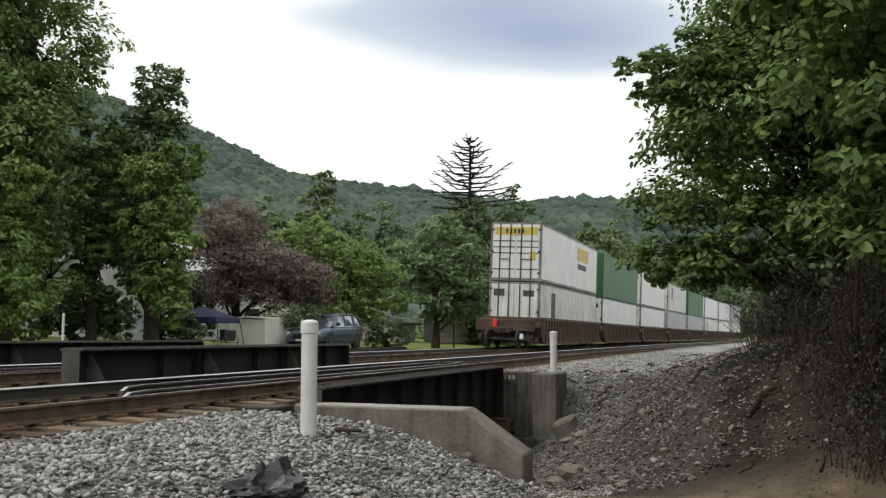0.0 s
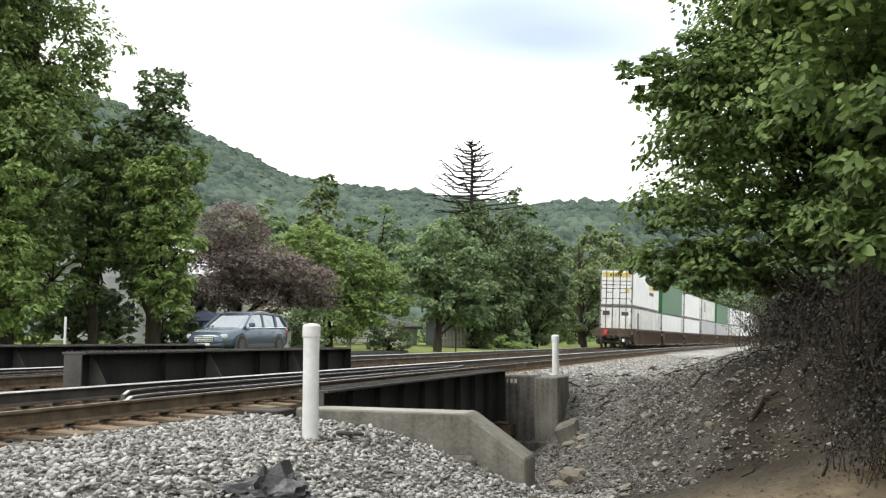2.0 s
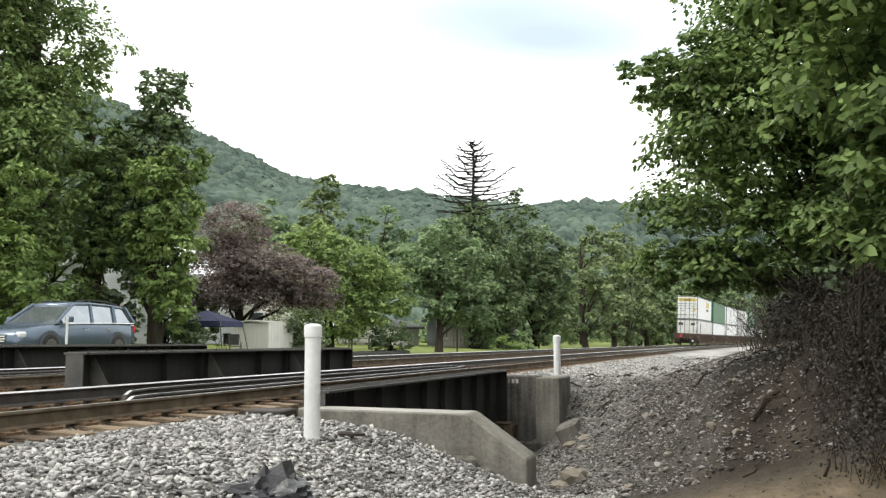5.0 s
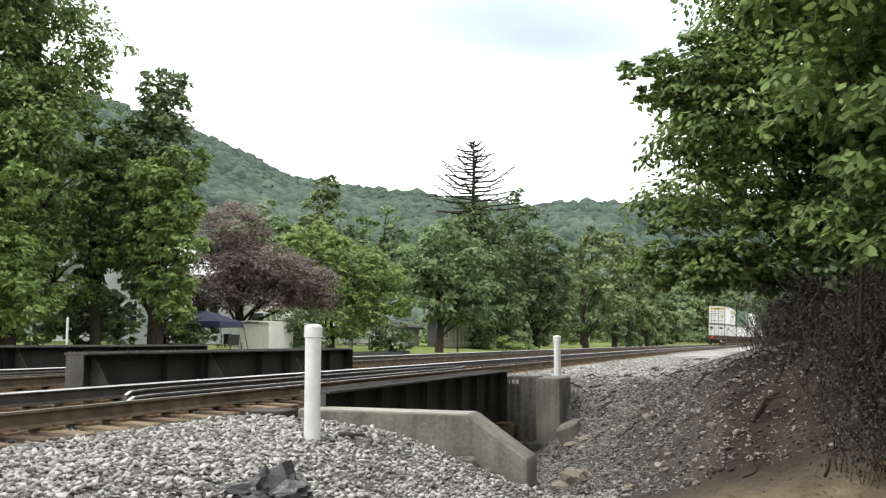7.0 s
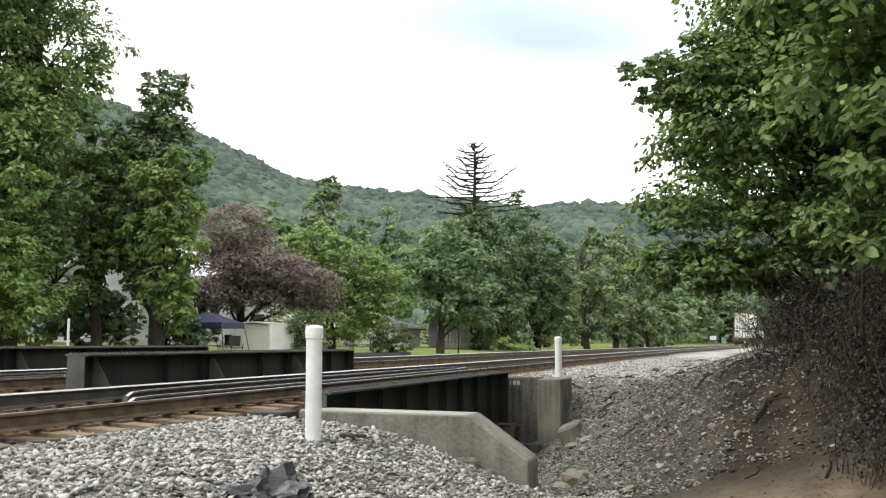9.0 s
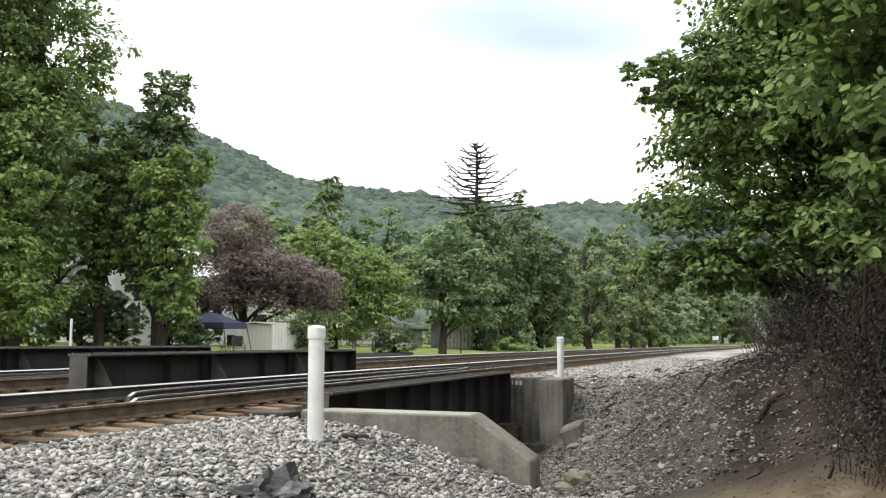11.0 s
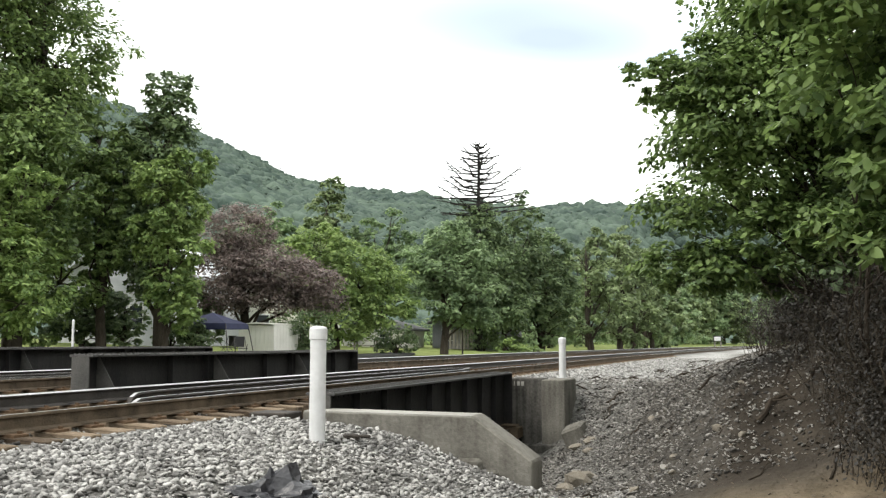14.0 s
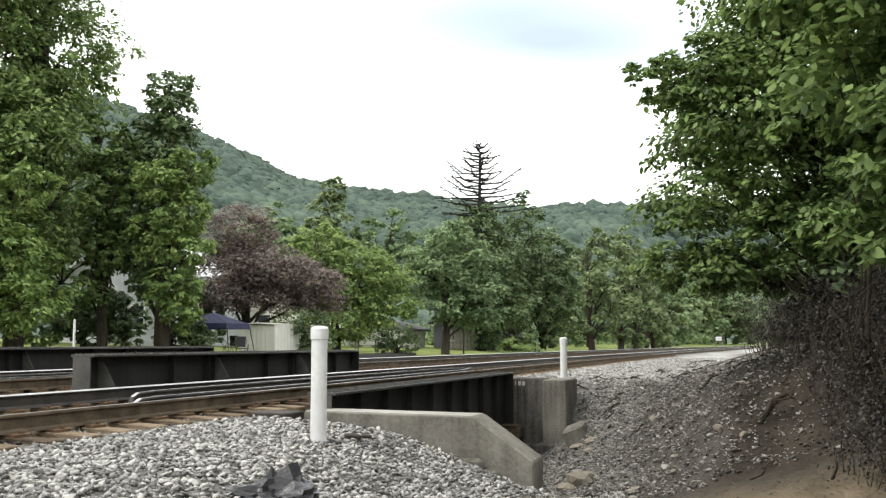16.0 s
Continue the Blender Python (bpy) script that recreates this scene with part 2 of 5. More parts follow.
def track_xy(s, r):
    """Plan place at station s (metres ahead), r metres right of the far track's centre line."""
    sl = CB + 2 * CC * s
    c = 1 / np.sqrt(1 + sl * sl)
    return CA + CB * s + CC * s * s + r * c, s - r * sl * c


def heading(s):
    return math.atan(CB + 2 * CC * s)


def station(x, y):
    s = np.array(y, float)
    for _ in range(6):
        sl = CB + 2 * CC * s
        dx, dy = x - (CA + CB * s + CC * s * s), y - s
        s = s + (dx * sl + dy) / (1 + sl * sl)
    sl = CB + 2 * CC * s
    c = 1 / np.sqrt(1 + sl * sl)
    return s, (x - (CA + CB * s + CC * s * s)) * c - (y - s) * sl * c


def smooth(a, b, v):
    t = np.clip((v - a) / (b - a), 0, 1)
    return t * t * (3 - 2 * t)


def wobble(x, y, k):
    return (np.sin(x * 1.7 * k + 1.3) * np.cos(y * 1.3 * k + 0.4) + np.sin(x * 0.9 * k - y * 1.1 * k + 2.0) + np.cos(x * 2.9 * k + y * 2.3 * k) * 0.5) / 2.5


S0, S1 = 14.35, 23.1          # the bridge's two abutments
BED = -0.22


def ground_z(x, y):
    s, r = station(x, y)
    o = r - 4.0
    near = np.interp(o, [-90, -34, -21, -11.6, -8.5, -6.3, 2.0, 2.6, 3.1, 3.5, 4.4, 5.2, 7.0, 11, 16, 30], [1.4, 0.72, 0.3, -0.1, -0.4, BED, -0.25, -0.28, -0.335, -0.43, -0.76, -1.0, -1.05, -1.0, -0.6, 0.3])
    far = np.interp(o, [-90, -34, -21, -11.6, -8.5, -6.3, 2.0, 4.0, 5.4, 6.9, 8.6, 30], [1.4, 0.72, 0.3, -0.1, -0.4, BED, BED, -0.26, -0.2, 0.25, 0.72, 1.2])
    creek = np.interp(o, [-90, -34, -21, -8, -6, 3.0, 4.6, 6.0, 8.0, 11, 16, 30], [1.4, 0.72, 0.3, -0.3, -1.7, -1.68, -1.45, -1.25, -1.05, -0.85, -0.2, 0.4])
    a = smooth(S0 - 0.9, S0 - 0.25, s) * (1 - smooth(5.0, 7.5, o)) + smooth(S0 - 1.5, S0 + 3.0, s) * smooth(5.0, 7.5, o)
    b0 = np.interp(o, [2.6, 3.6, 5, 7, 9], [S1 + 0.2, S1 - 1.2, 16.8, 13.2, 12.9])
    b1 = np.interp(o, [2.6, 3.6, 5, 7, 9], [S1 + 0.8, S1 + 2.6, 26, 19.8, 17.4])
    b = smooth(0, 1, (s - b0) / (b1 - b0))
    z = near * (1 - a) + creek * a
    z = z * (1 - b) + far * b
    z = z + 0.12 * (smooth(-7.0, -6.2, o) - smooth(-2.2, -1.0, o)) * (1 - a * (1 - b))
    return z + 0.035 * wobble(x, y, 1.0) * smooth(2.0, 3.0, np.abs(o + 2) - 3.0)


def gz(x, y):
    return float(ground_z(np.array([x], float), np.array([y], float))[0])


# ---- ground ----
def ground_material():
    m = bpy.data.materials.new("ground_mixed")
    m.use_nodes = True
    nt = m.node_tree
    N, L = nt.nodes.new, nt.links.new
    b = nt.nodes["Principled BSDF"]
    b.inputs["Roughness"].default_value = 0.95
    b.inputs["Specular IOR Level"].default_value = 0.08
    tc = N("ShaderNodeTexCoord")

    def noise_ramp(scale, detail, c0, c1, p0=0.3, p1=0.7):
        n, r = N("ShaderNodeTexNoise"), N("ShaderNodeValToRGB")
        n.inputs["Scale"].default_value, n.inputs["Detail"].default_value = scale, detail
        L(tc.outputs["Object"], n.inputs["Vector"])
        L(n.outputs["Fac"], r.inputs["Fac"])
        r.color_ramp.elements[0].position, r.color_ramp.elements[0].color = p0, (*c0, 1)
        r.color_ramp.elements[1].position, r.color_ramp.elements[1].color = p1, (*c1, 1)
        return r.outputs[0], n.outputs["Fac"]

    vor, vr = N("ShaderNodeTexVoronoi"), N("ShaderNodeValToRGB")
    vor.inputs["Scale"].default_value = 16
    L(tc.outputs["Object"], vor.inputs["Vector"])
    L(vor.outputs["Color"], vr.inputs["Fac"])
    # ballast ground kept dark, so shade between loose stones is in its colour
    vr.color_ramp.elements[0].color, vr.color_ramp.elements[1].color = (0.03, 0.028, 0.026, 1), (0.2, 0.195, 0.18, 1)
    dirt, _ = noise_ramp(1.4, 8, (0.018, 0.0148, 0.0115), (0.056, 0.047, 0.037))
    grass, _ = noise_ramp(0.5, 8, (0.11, 0.145, 0.042), (0.23, 0.265, 0.095))
    sand, fac = noise_ramp(3.0, 9, (0.1, 0.08, 0.054), (0.2, 0.16, 0.112))
    col = vr.outputs[0]
    pale, _ = noise_ramp(22.0, 8, (0.19, 0.187, 0.178), (0.48, 0.475, 0.455))
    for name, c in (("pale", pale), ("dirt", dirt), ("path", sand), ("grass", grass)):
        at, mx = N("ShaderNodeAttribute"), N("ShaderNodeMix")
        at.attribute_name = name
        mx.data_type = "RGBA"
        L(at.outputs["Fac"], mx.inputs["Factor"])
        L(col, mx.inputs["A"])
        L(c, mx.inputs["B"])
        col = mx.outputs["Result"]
    L(col, b.inputs["Base Color"])
    bp, n = N("ShaderNodeBump"), N("ShaderNodeTexNoise")
    n.inputs["Scale"].default_value, n.inputs["Detail"].default_value = 14, 8
    L(tc.outputs["Object"], n.inputs["Vector"])
    bp.inputs["Strength"].default_value, bp.inputs["Distance"].default_value = 0.8, 0.05
    L(n.outputs["Fac"], bp.inputs["Height"])
    L(bp.outputs[0], b.inputs["Normal"])
    return m


def axis(lo, hi, step, end_lo, end_hi):
    a = list(np.arange(lo, hi, step))
    g, v = step, hi
    while v < end_hi:
        a.append(v)
        g *= 1.22
        v += g
    a.append(end_hi)
    g, v = step, lo
    while v > end_lo:
        g *= 1.22
        v -= g
        a.insert(0, v)
    return np.array(a)


def zones(x, y):
    """Share of dirt, path, grass and clean pale ballast at a place; the rest is ballast with stone-gap shade in its
    colour.
    """
    s, r = station(x, y)
    o = r - 4.0
    w = wobble(x, y, 0.7) * 0.6
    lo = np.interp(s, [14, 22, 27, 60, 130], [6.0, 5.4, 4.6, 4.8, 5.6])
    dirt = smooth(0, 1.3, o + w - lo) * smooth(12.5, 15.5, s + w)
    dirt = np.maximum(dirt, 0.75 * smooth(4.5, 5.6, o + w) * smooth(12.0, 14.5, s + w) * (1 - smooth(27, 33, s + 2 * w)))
    path = smooth(4.9, 5.9, o + w) * (1 - smooth(14.0, 15.0, s + 0.5 * w))
    grass = 1 - smooth(-8.6, -7.6, o + 0.4 * w)
    pale = smooth(23.5, 30, s) * smooth(0.6, 1.4, o)
    return dirt, path, grass, pale


def build_ground():
    xs, ys = axis(-9, 11, 0.2, -2600, 2600), axis(3, 32, 0.2, -400, 3000)
    X, Y = np.meshgrid(xs, ys)
    X, Y = X.ravel(), Y.ravel()
    Z = ground_z(X, Y)
    nx = len(xs)
    i = (np.arange(len(ys) - 1)[:, None] * nx + np.arange(nx - 1)[None, :]).ravel()
    F = np.stack([i, i + 1, i + nx + 1, i + nx], 1)
    ob = mesh_from("ground", np.stack([X, Y, Z], 1), F, ground_material())
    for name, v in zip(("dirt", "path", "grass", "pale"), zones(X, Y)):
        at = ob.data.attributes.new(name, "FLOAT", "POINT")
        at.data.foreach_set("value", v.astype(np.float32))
    ob.data.polygons.foreach_set("use_smooth", [True] * len(ob.data.polygons))
    tagged(ob, "grey ballast, brown dirt bank and mown grass", "ground", kind="structure")


build_ground()


# ---- loose stone ----
def stones(name, x, y, size, m, label, sink=0.25):
    """Angular stones strewn over the ground as one mesh."""
    rng = np.random.default_rng(len(x))
    T = np.array([(a, b, c) for c in (-1, 1) for b in (-1, 1) for a in (-1, 1)], float) / 1.5
    Q = ((0, 2, 3, 1), (4, 5, 7, 6), (0, 1, 5, 4), (2, 6, 7, 3), (0, 4, 6, 2), (1, 3, 7, 5))
    TF = np.array([(q[0], q[1], q[2]) for q in Q] + [(q[0], q[2], q[3]) for q in Q])
    n = len(x)
    V = T[None] * (1 + rng.uniform(-0.5, 0.3, (n, 8, 3))) * (rng.uniform(0.45, 1.0, (n, 1, 3)) * np.array((1.7, 1.2, 0.6))) * (size / 2)[:, None, None]
    yaw, tx, ty = rng.uniform(0, math.tau, n), rng.normal(0, 0.36, n), rng.normal(0, 0.36, n)
    cz, sz, cx, sx, cy, sy = np.cos(yaw), np.sin(yaw), np.cos(tx), np.sin(tx), np.cos(ty), np.sin(ty)
    o, u = np.zeros(n), np.ones(n)
    RX = np.stack([u, o, o, o, cx, -sx, o, sx, cx], 1).reshape(n, 3, 3)
    RY = np.stack([cy, o, sy, o, u, o, -sy, o, cy], 1).reshape(n, 3, 3)
    RZ = np.stack([cz, -sz, o, sz, cz, o, o, o, u], 1).reshape(n, 3, 3)
    R = RX @ RY @ RZ
    V = np.einsum("nij,nkj->nki", R, V)
    z = ground_z(x, y) + size * (0.62 - sink) * rng.uniform(-0.2, 1.25, n)
    V += np.stack([x, y, z], 1)[:, None, :]
    F = TF[None] + (np.arange(n) * 8)[:, None, None]
    ob = mesh_from(name, V.reshape(-1, 3), F.reshape(-1, 3), m)
    return tagged(ob, label, "gravel", kind="stuff")


def strew(n, s0, s1, o0, o1, keep, seed):
    rng = np.random.default_rng(seed)
    s, o = rng.uniform(s0, s1, n), rng.uniform(o0, o1, n)
    x, y = track_xy(s, o + 4.0)
    k = keep(x, y, s, o, rng.random(n))
    return x[k], y[k], rng


def on_left(x, y, s, o, u):
    return (y > 3) & (u < 1.15 - zones(x, y)[1]) & ((s < S0 - 0.62) | (o > 4.3))


x, y, rng = strew(31000, 5.2, S0 + 1.4, 1.38, 5.7, on_left, 1)
stones("ballast_gravel", x, y, 0.026 + 0.05 * rng.random(len(x)) ** 1.5, M_GRAVEL, "pale grey crushed stone ballast beside the track")
x, y, rng = strew(9000, 24.2, 62.0, 1.3, 5.6, lambda x, y, s, o, u: (u > zones(x, y)[0]) & (u < 1.2 - (s - 26) / 45), 2)
stones("ballast_gravel", x, y, rng.uniform(0.04, 0.085, len(x)), M_GRAVEL, "pale grey crushed stone on the track shoulder")
x, y, rng = strew(25000, S0 + 0.6, 28.0, 3.2, 8.6, lambda x, y, s, o, u: ((s < S1 - 0.3) | (o > 3.5)) & (u < 1.35 - 0.2 * np.clip(o - 3.2, 0, 9)), 3)
stones("slope_gravel", x, y, 0.024 + 0.06 * rng.random(len(x)) ** 2.2, M_SLOPESTONE, "dark weathered gravel and dirt on the creek slope")
x, y, rng = strew(5500, 4.0, 26.0, -6.2, 1.3, lambda x, y, s, o, u: (s < S0 - 0.5) | (s > S1 + 0.8), 4)
stones("ballast_gravel", x, y, rng.uniform(0.04, 0.08, len(x)), M_SLOPESTONE, "dark ballast stone between the rails")


# ---- track: rails, ties ----
RAIL = ((-0.075, 0), (0.075, 0), (0.07, 0.018), (0.012, 0.035), (0.012, 0.13), (0.036, 0.142), (0.036, 0.155), (0.027, 0.17), (-0.027, 0.17), (-0.036, 0.155), (-0.036, 0.142), (-0.012, 0.13), (-0.012, 0.035), (-0.07, 0.018))
HEADZ = {4.75: 0.0, 3.25: 0.075, 0.75: 0.12, -0.75: 0.185}


def rail_mesh(name, sts, rs, z0, m, parent, label="", gauge=0):
    bm = bmesh.new()
    loops = []
    zs = z0 if isinstance(z0, list) else [z0] * len(sts)
    for s, r, zr in zip(sts, rs, zs):
        h = heading(s)
        x, y = track_xy(s, r)
        loops.append([bm.verts.new((x + a * math.cos(h), y - a * math.sin(h), zr + b)) for a, b in RAIL])
    for u, v in zip(loops, loops[1:]):
        for k in range(14):
            f = bm.faces.new((u[k], v[k], v[(k + 1) % 14], u[(k + 1) % 14]))
    bm.faces.new(loops[0])
    bm.faces.new(loops[-1][::-1])
    bmesh.ops.recalc_face_normals(bm, faces=bm.faces[:])
    ob = part(name, bm, m, parent, label)
    ob.data.materials.append(M_HEAD)
    for p in ob.data.polygons:
        if p.center.z > max(zs) + 0.12 and p.normal.z > 0.3 and (abs(p.normal.z) > 0.9 or p.normal.x * gauge > 0):
            p.material_index = 1
    return ob


def build_track(name, c, label):
    tr = thing(name, label, "track", kind="structure")
    sts = list(np.arange(-6, 60, 2.0)) + list(np.arange(60, 420, 10.0))
    for r in (c - 0.75, c + 0.75):
        rail_mesh("rail", sts, [r] * len(sts), HEADZ[r] - 0.17, M_WEBDARK if r < c else M_RUST, tr, "", 1 if r < c else -1)
    tie = None
    roll = math.atan2(HEADZ[c - 0.75] - HEADZ[c + 0.75], 1.5)
    zc = (HEADZ[c - 0.75] + HEADZ[c + 0.75]) / 2 - 0.17
    rnd = random.Random(5)
    s = 3.0
    while s < 70:
        x, y = track_xy(s, c)
        m = pose(x, y, zc, 0, math.degrees(roll), -math.degrees(heading(s)) + rnd.uniform(-0.6, 0.6))
        if tie is None:
            tie = part("tie", boxes((-1.3, 1.3, -0.115, 0.115, -0.19, -0.02), bevel=0.01), M_TIE, tr)
            plate = part("tie_plate", boxes((0.57, 0.93, -0.1, 0.1, -0.021, 0.006), (-0.93, -0.57, -0.1, 0.1, -0.021, 0.006), (0.60, 0.64, -0.05, -0.02, 0, 0.03),
                                            (0.86, 0.90, 0.02, 0.05, 0, 0.03), (-0.64, -0.60, -0.05, -0.02, 0, 0.03), (-0.90, -0.86, 0.02, 0.05, 0, 0.03)), M_PLATE, tie)
            tie.matrix_basis = m
        else:
            t2 = new("tie", tie.data)
            t2.parent, t2.matrix_basis = tr, m
            p2 = new("tie_plate", plate.data)
            p2.parent = t2
        s += 0.53
    return tr


near_track = build_track("track_near", 4.0, "curved rusty railway track on dark timber ties")
far_track = build_track("track_far", 0.0, "second rusty railway track on dark timber ties")


def guard_rails():
    """Two inner guard rails over the bridge, drawn together at the far end and bent down at the near end."""
    for c, tr in ((4.0, near_track), (0.0, far_track)):
        for side in (-1, 1):
            s0 = 12.65 if side > 0 else 13.75
            sts = [s0, s0 + 0.05, s0 + 0.16, s0 + 0.5, 15.2, 17, 20, 25.3, 27.0]
            rs = [c + side * v for v in (0.42, 0.42, 0.42, 0.43, 0.48, 0.48, 0.48, 0.42, 0.1)]
            zs = [(0.018 if c else 0.13) - 0.165 - d for d in (0.15, 0.06, 0.012, 0, 0, 0, 0, 0, 0)]
            rail_mesh("guard_rail", sts, rs, zs, M_WEBDARK, tr, "inner guard rail with bent ends", 0)


guard_rails()


# ---- bridge ----
def frame_at(s, r, z=0.0):
    """Pose with x to the right of the track and y along it."""
    x, y = track_xy(s, r)
    return pose(float(x), float(y), z, 0, 0, -math.degrees(heading(19.5)))


def girder(r, z_top, depth, s0, s1, gussets, label):
    x0, y0 = track_xy(s0, r)
    x1, y1 = track_xy(s1, r)
    L_ = math.hypot(x1 - x0, y1 - y0)
    g = thing("bridge_girder", label, "bridge girder", pose(float(x0), float(y0), z_top, 0, 0, -math.degrees(math.atan2(x1 - x0, y1 - y0))), "bridge girders")
    part("web", boxes((-0.012, 0.012, 0, L_, -depth, -0.03)), M_STEEL, g)
    part("top_flange", boxes((-0.2, 0.2, -0.01, L_ + 0.01, -0.035, 0.0), bevel=0.004), M_STEELTOP, g, "dusty steel top flange")
    part("bottom_flange", boxes((-0.2, 0.2, 0, L_, -depth - 0.035, -depth)), M_STEEL, g)
    part("end_plate", boxes((-0.15, 0.15, -0.025, 0.0, -depth, -0.036)), M_LIGHTSTEEL, g)
    part("end_plate", boxes((-0.2, 0.2, L_, L_ + 0.025, -depth, -0.036)), M_STEEL, g)
    first = None
    n = 9
    for k in range(1, n):
        yy = k * L_ / n
        if gussets and k % 3 == 1:
            bm = bmesh.new()
            prism(bm, ((0.012, -0.04), (0.06, -0.04), (0.42, -0.62), (0.42, -depth), (0.012, -depth)), (1, 0, 0), (0, 0, 1), ((0, yy - 0.75 - 0.006, 0), (0, yy - 0.75 + 0.006, 0)))
            # paler steel puts the light falling on the gusset into its colour
            part("gusset", bm, M_LIGHTSTEEL, g, "lighter grey triangular gusset plate")
            continue
        if first is None:
            bm = bmesh.new()
            prism(bm, ((0.012, -0.04), (0.11, -0.04), (0.11, -depth), (0.012, -depth)), (1, 0, 0), (0, 0, 1), ((0, -0.006, 0), (0, 0.006, 0)))
            prism(bm, ((-0.012, -0.04), (-0.17, -0.04), (-0.17, -depth), (-0.012, -depth)), (1, 0, 0), (0, 0, 1), ((0, -0.006, 0), (0, 0.006, 0)))
            first = part("stiffener", bm, M_STEEL, g)
            first.location.y = yy
        else:
            o = new("stiffener", first.data)
            o.parent, o.location.y = g, yy
    bm = bmesh.new()
    for zz in (-0.075, -depth + 0.05):
        for k in range(int(L_ / 0.16)):
            box(bm, 0.01, 0.024, k * 0.16 + 0.05, k * 0.16 + 0.08, zz - 0.015, zz + 0.015)
    tagged(part("rivets", bm, M_STEEL, g), kind="stuff")
    bm = bmesh.new()
    for k in range(int(L_ / 0.11)):
        for xx in (-0.15, -0.07, 0.07, 0.15):
            box(bm, xx - 0.016, xx + 0.016, k * 0.11 + 0.04, k * 0.11 + 0.072, 0.0, 0.018)
    tagged(part("flange_rivets", bm, M_STEELTOP, g), kind="stuff")
    return g


girder(6.05, 0.03, 1.2, S0 - 0.1, S1 + 0.05, False, "black steel plate girder with dusty top flange")
girder(2.0, 0.49, 1.9, S0 + 0.42, S1 + 1.0, True, "tall black riveted plate girder between the tracks")
girder(-2.1, 0.57, 1.95, S0, S1 + 1.2, True, "black riveted plate girder beyond the far track")


def bridge_floor():
    for c in (4.0, 0.0):
        d = thing("bridge_deck", "dark timber and steel floor between girders", "bridge deck", frame_at(S0, c), "bridge decks")
        L_ = (S1 - S0) * 1.045
        for off in (-0.75, 0.75):
            part("stringer", boxes((off - 0.1, off + 0.1, 0, L_, -0.95, -0.4)), M_STEEL, d)
        for k in range(6):
            yy = 0.5 + k * (L_ - 1) / 5
            part("floor_beam", boxes((-1.85, 1.85, yy - 0.1, yy + 0.1, -1.35, -0.95)), M_STEEL, d)


bridge_floor()


def near_abutment():
    a = thing("abutment", "weathered concrete wing wall with a sloping end", "abutment", frame_at(S0, 4.0), kind="structure")
    bm = bmesh.new()
    prism(bm, ((2.0, -0.17), (4.17, -0.19), (4.88, -0.68), (4.88, -2.0), (2.0, -2.0)), (1, 0, 0), (0, 0, 1), ((0, -0.5, 0), (0, 0.0, 0)))
    bmesh.ops.bevel(bm, geom=[e for e in bm.edges], offset=0.02, segments=1, affect="EDGES")
    part("wing_wall", bm, M_CONC, a)
    bm = bmesh.new()
    prism(bm, ((2.02, -0.165), (4.15, -0.185), (4.15, -0.20), (2.02, -0.18)), (1, 0, 0), (0, 0, 1), ((0, -0.49, 0), (0, -0.01, 0)))
    part("coping", bm, M_CONCTOP, a, "pale worn concrete coping")
    part("seat_wall", boxes((-7.4, 2.0, -0.5, -0.01, -2.0, -0.6), bevel=0.02), M_CONC, a)
    part("footing", boxes((3.9, 4.3, -0.6, -0.505, -2.0, -0.66), (4.25, 4.5, -0.58, -0.505, -2.0, -0.78), bevel=0.04), M_CONC, a, "broken concrete footing")


def far_abutment():
    a = thing("abutment", "stained concrete abutment with a square end pier", "abutment", frame_at(S1, 4.0), kind="structure")
    part("back_wall", boxes((1.98, 2.9, 0.22, 0.8, -2.0, -0.1), bevel=0.02), M_STAIN_SHADE, a)
    part("seat_wall", boxes((-7.4, 1.97, 0.1, 0.8, -2.0, -1.45), bevel=0.02), M_CONC, a)
    part("ballast_wall", boxes((-7.4, 1.97, 0.42, 0.8, -1.45, -0.25), bevel=0.02), M_CONC, a)
    part("end_pier", boxes((2.9, 3.42, 0.0, 1.3, -2.0, -0.12), bevel=0.025), M_CONC, a)
    # ledge in the dark concrete: shade of the creek gap put into its colour
    part("ledge", boxes((1.2, 3.4, -0.16, -0.005, -2.0, -1.47), bevel=0.03), M_STAIN_SHADE, a, "low concrete footing ledge")
    part("bearing", boxes((1.95, 2.45, -0.25, 0.21, -1.36, -1.12), (2.0, 2.4, -0.28, 0.1, -1.12, -1.07), bevel=0.02), M_RUST, a, "rusty bearing block")
    bm = bmesh.new()
    for k, (dx, w) in enumerate(((2.3, 0.02), (2.37, 0.06), (2.46, 0.06))):
        box(bm, dx - 0.05, dx - 0.05 + w, 0.214, 0.2195, -0.26, -0.17)
    part("paint_marking", bm, M_CONCTOP, a, "faded chalky paint marks")


near_abutment()
far_abutment()


def pipe_post(x, y, z, h, label):
    p = thing("pipe_post", label, "post", pose(float(x), float(y), z), "pipe posts")
    part("pipe", tube([(0, 0, -0.3), (0, 0, h - 0.12)], [0.082, 0.082], 24), M_PVC, p, smooth=False)
    part("cap", tube([(0, 0, h - 0.14), (0, 0, h - 0.135), (0, 0, h - 0.03), (0, 0, h - 0.012), (0, 0, h)], [0.086, 0.092, 0.092, 0.078, 0.03], 24), M_PVC, p, "rounded white end cap")


pipe_post(-1.31, 9.94, -0.335, 1.165, "white plastic pipe post with rounded cap in ballast")
pipe_post(2.75, 23.3, -0.2, 1.0, "white plastic pipe post beside the concrete abutment")


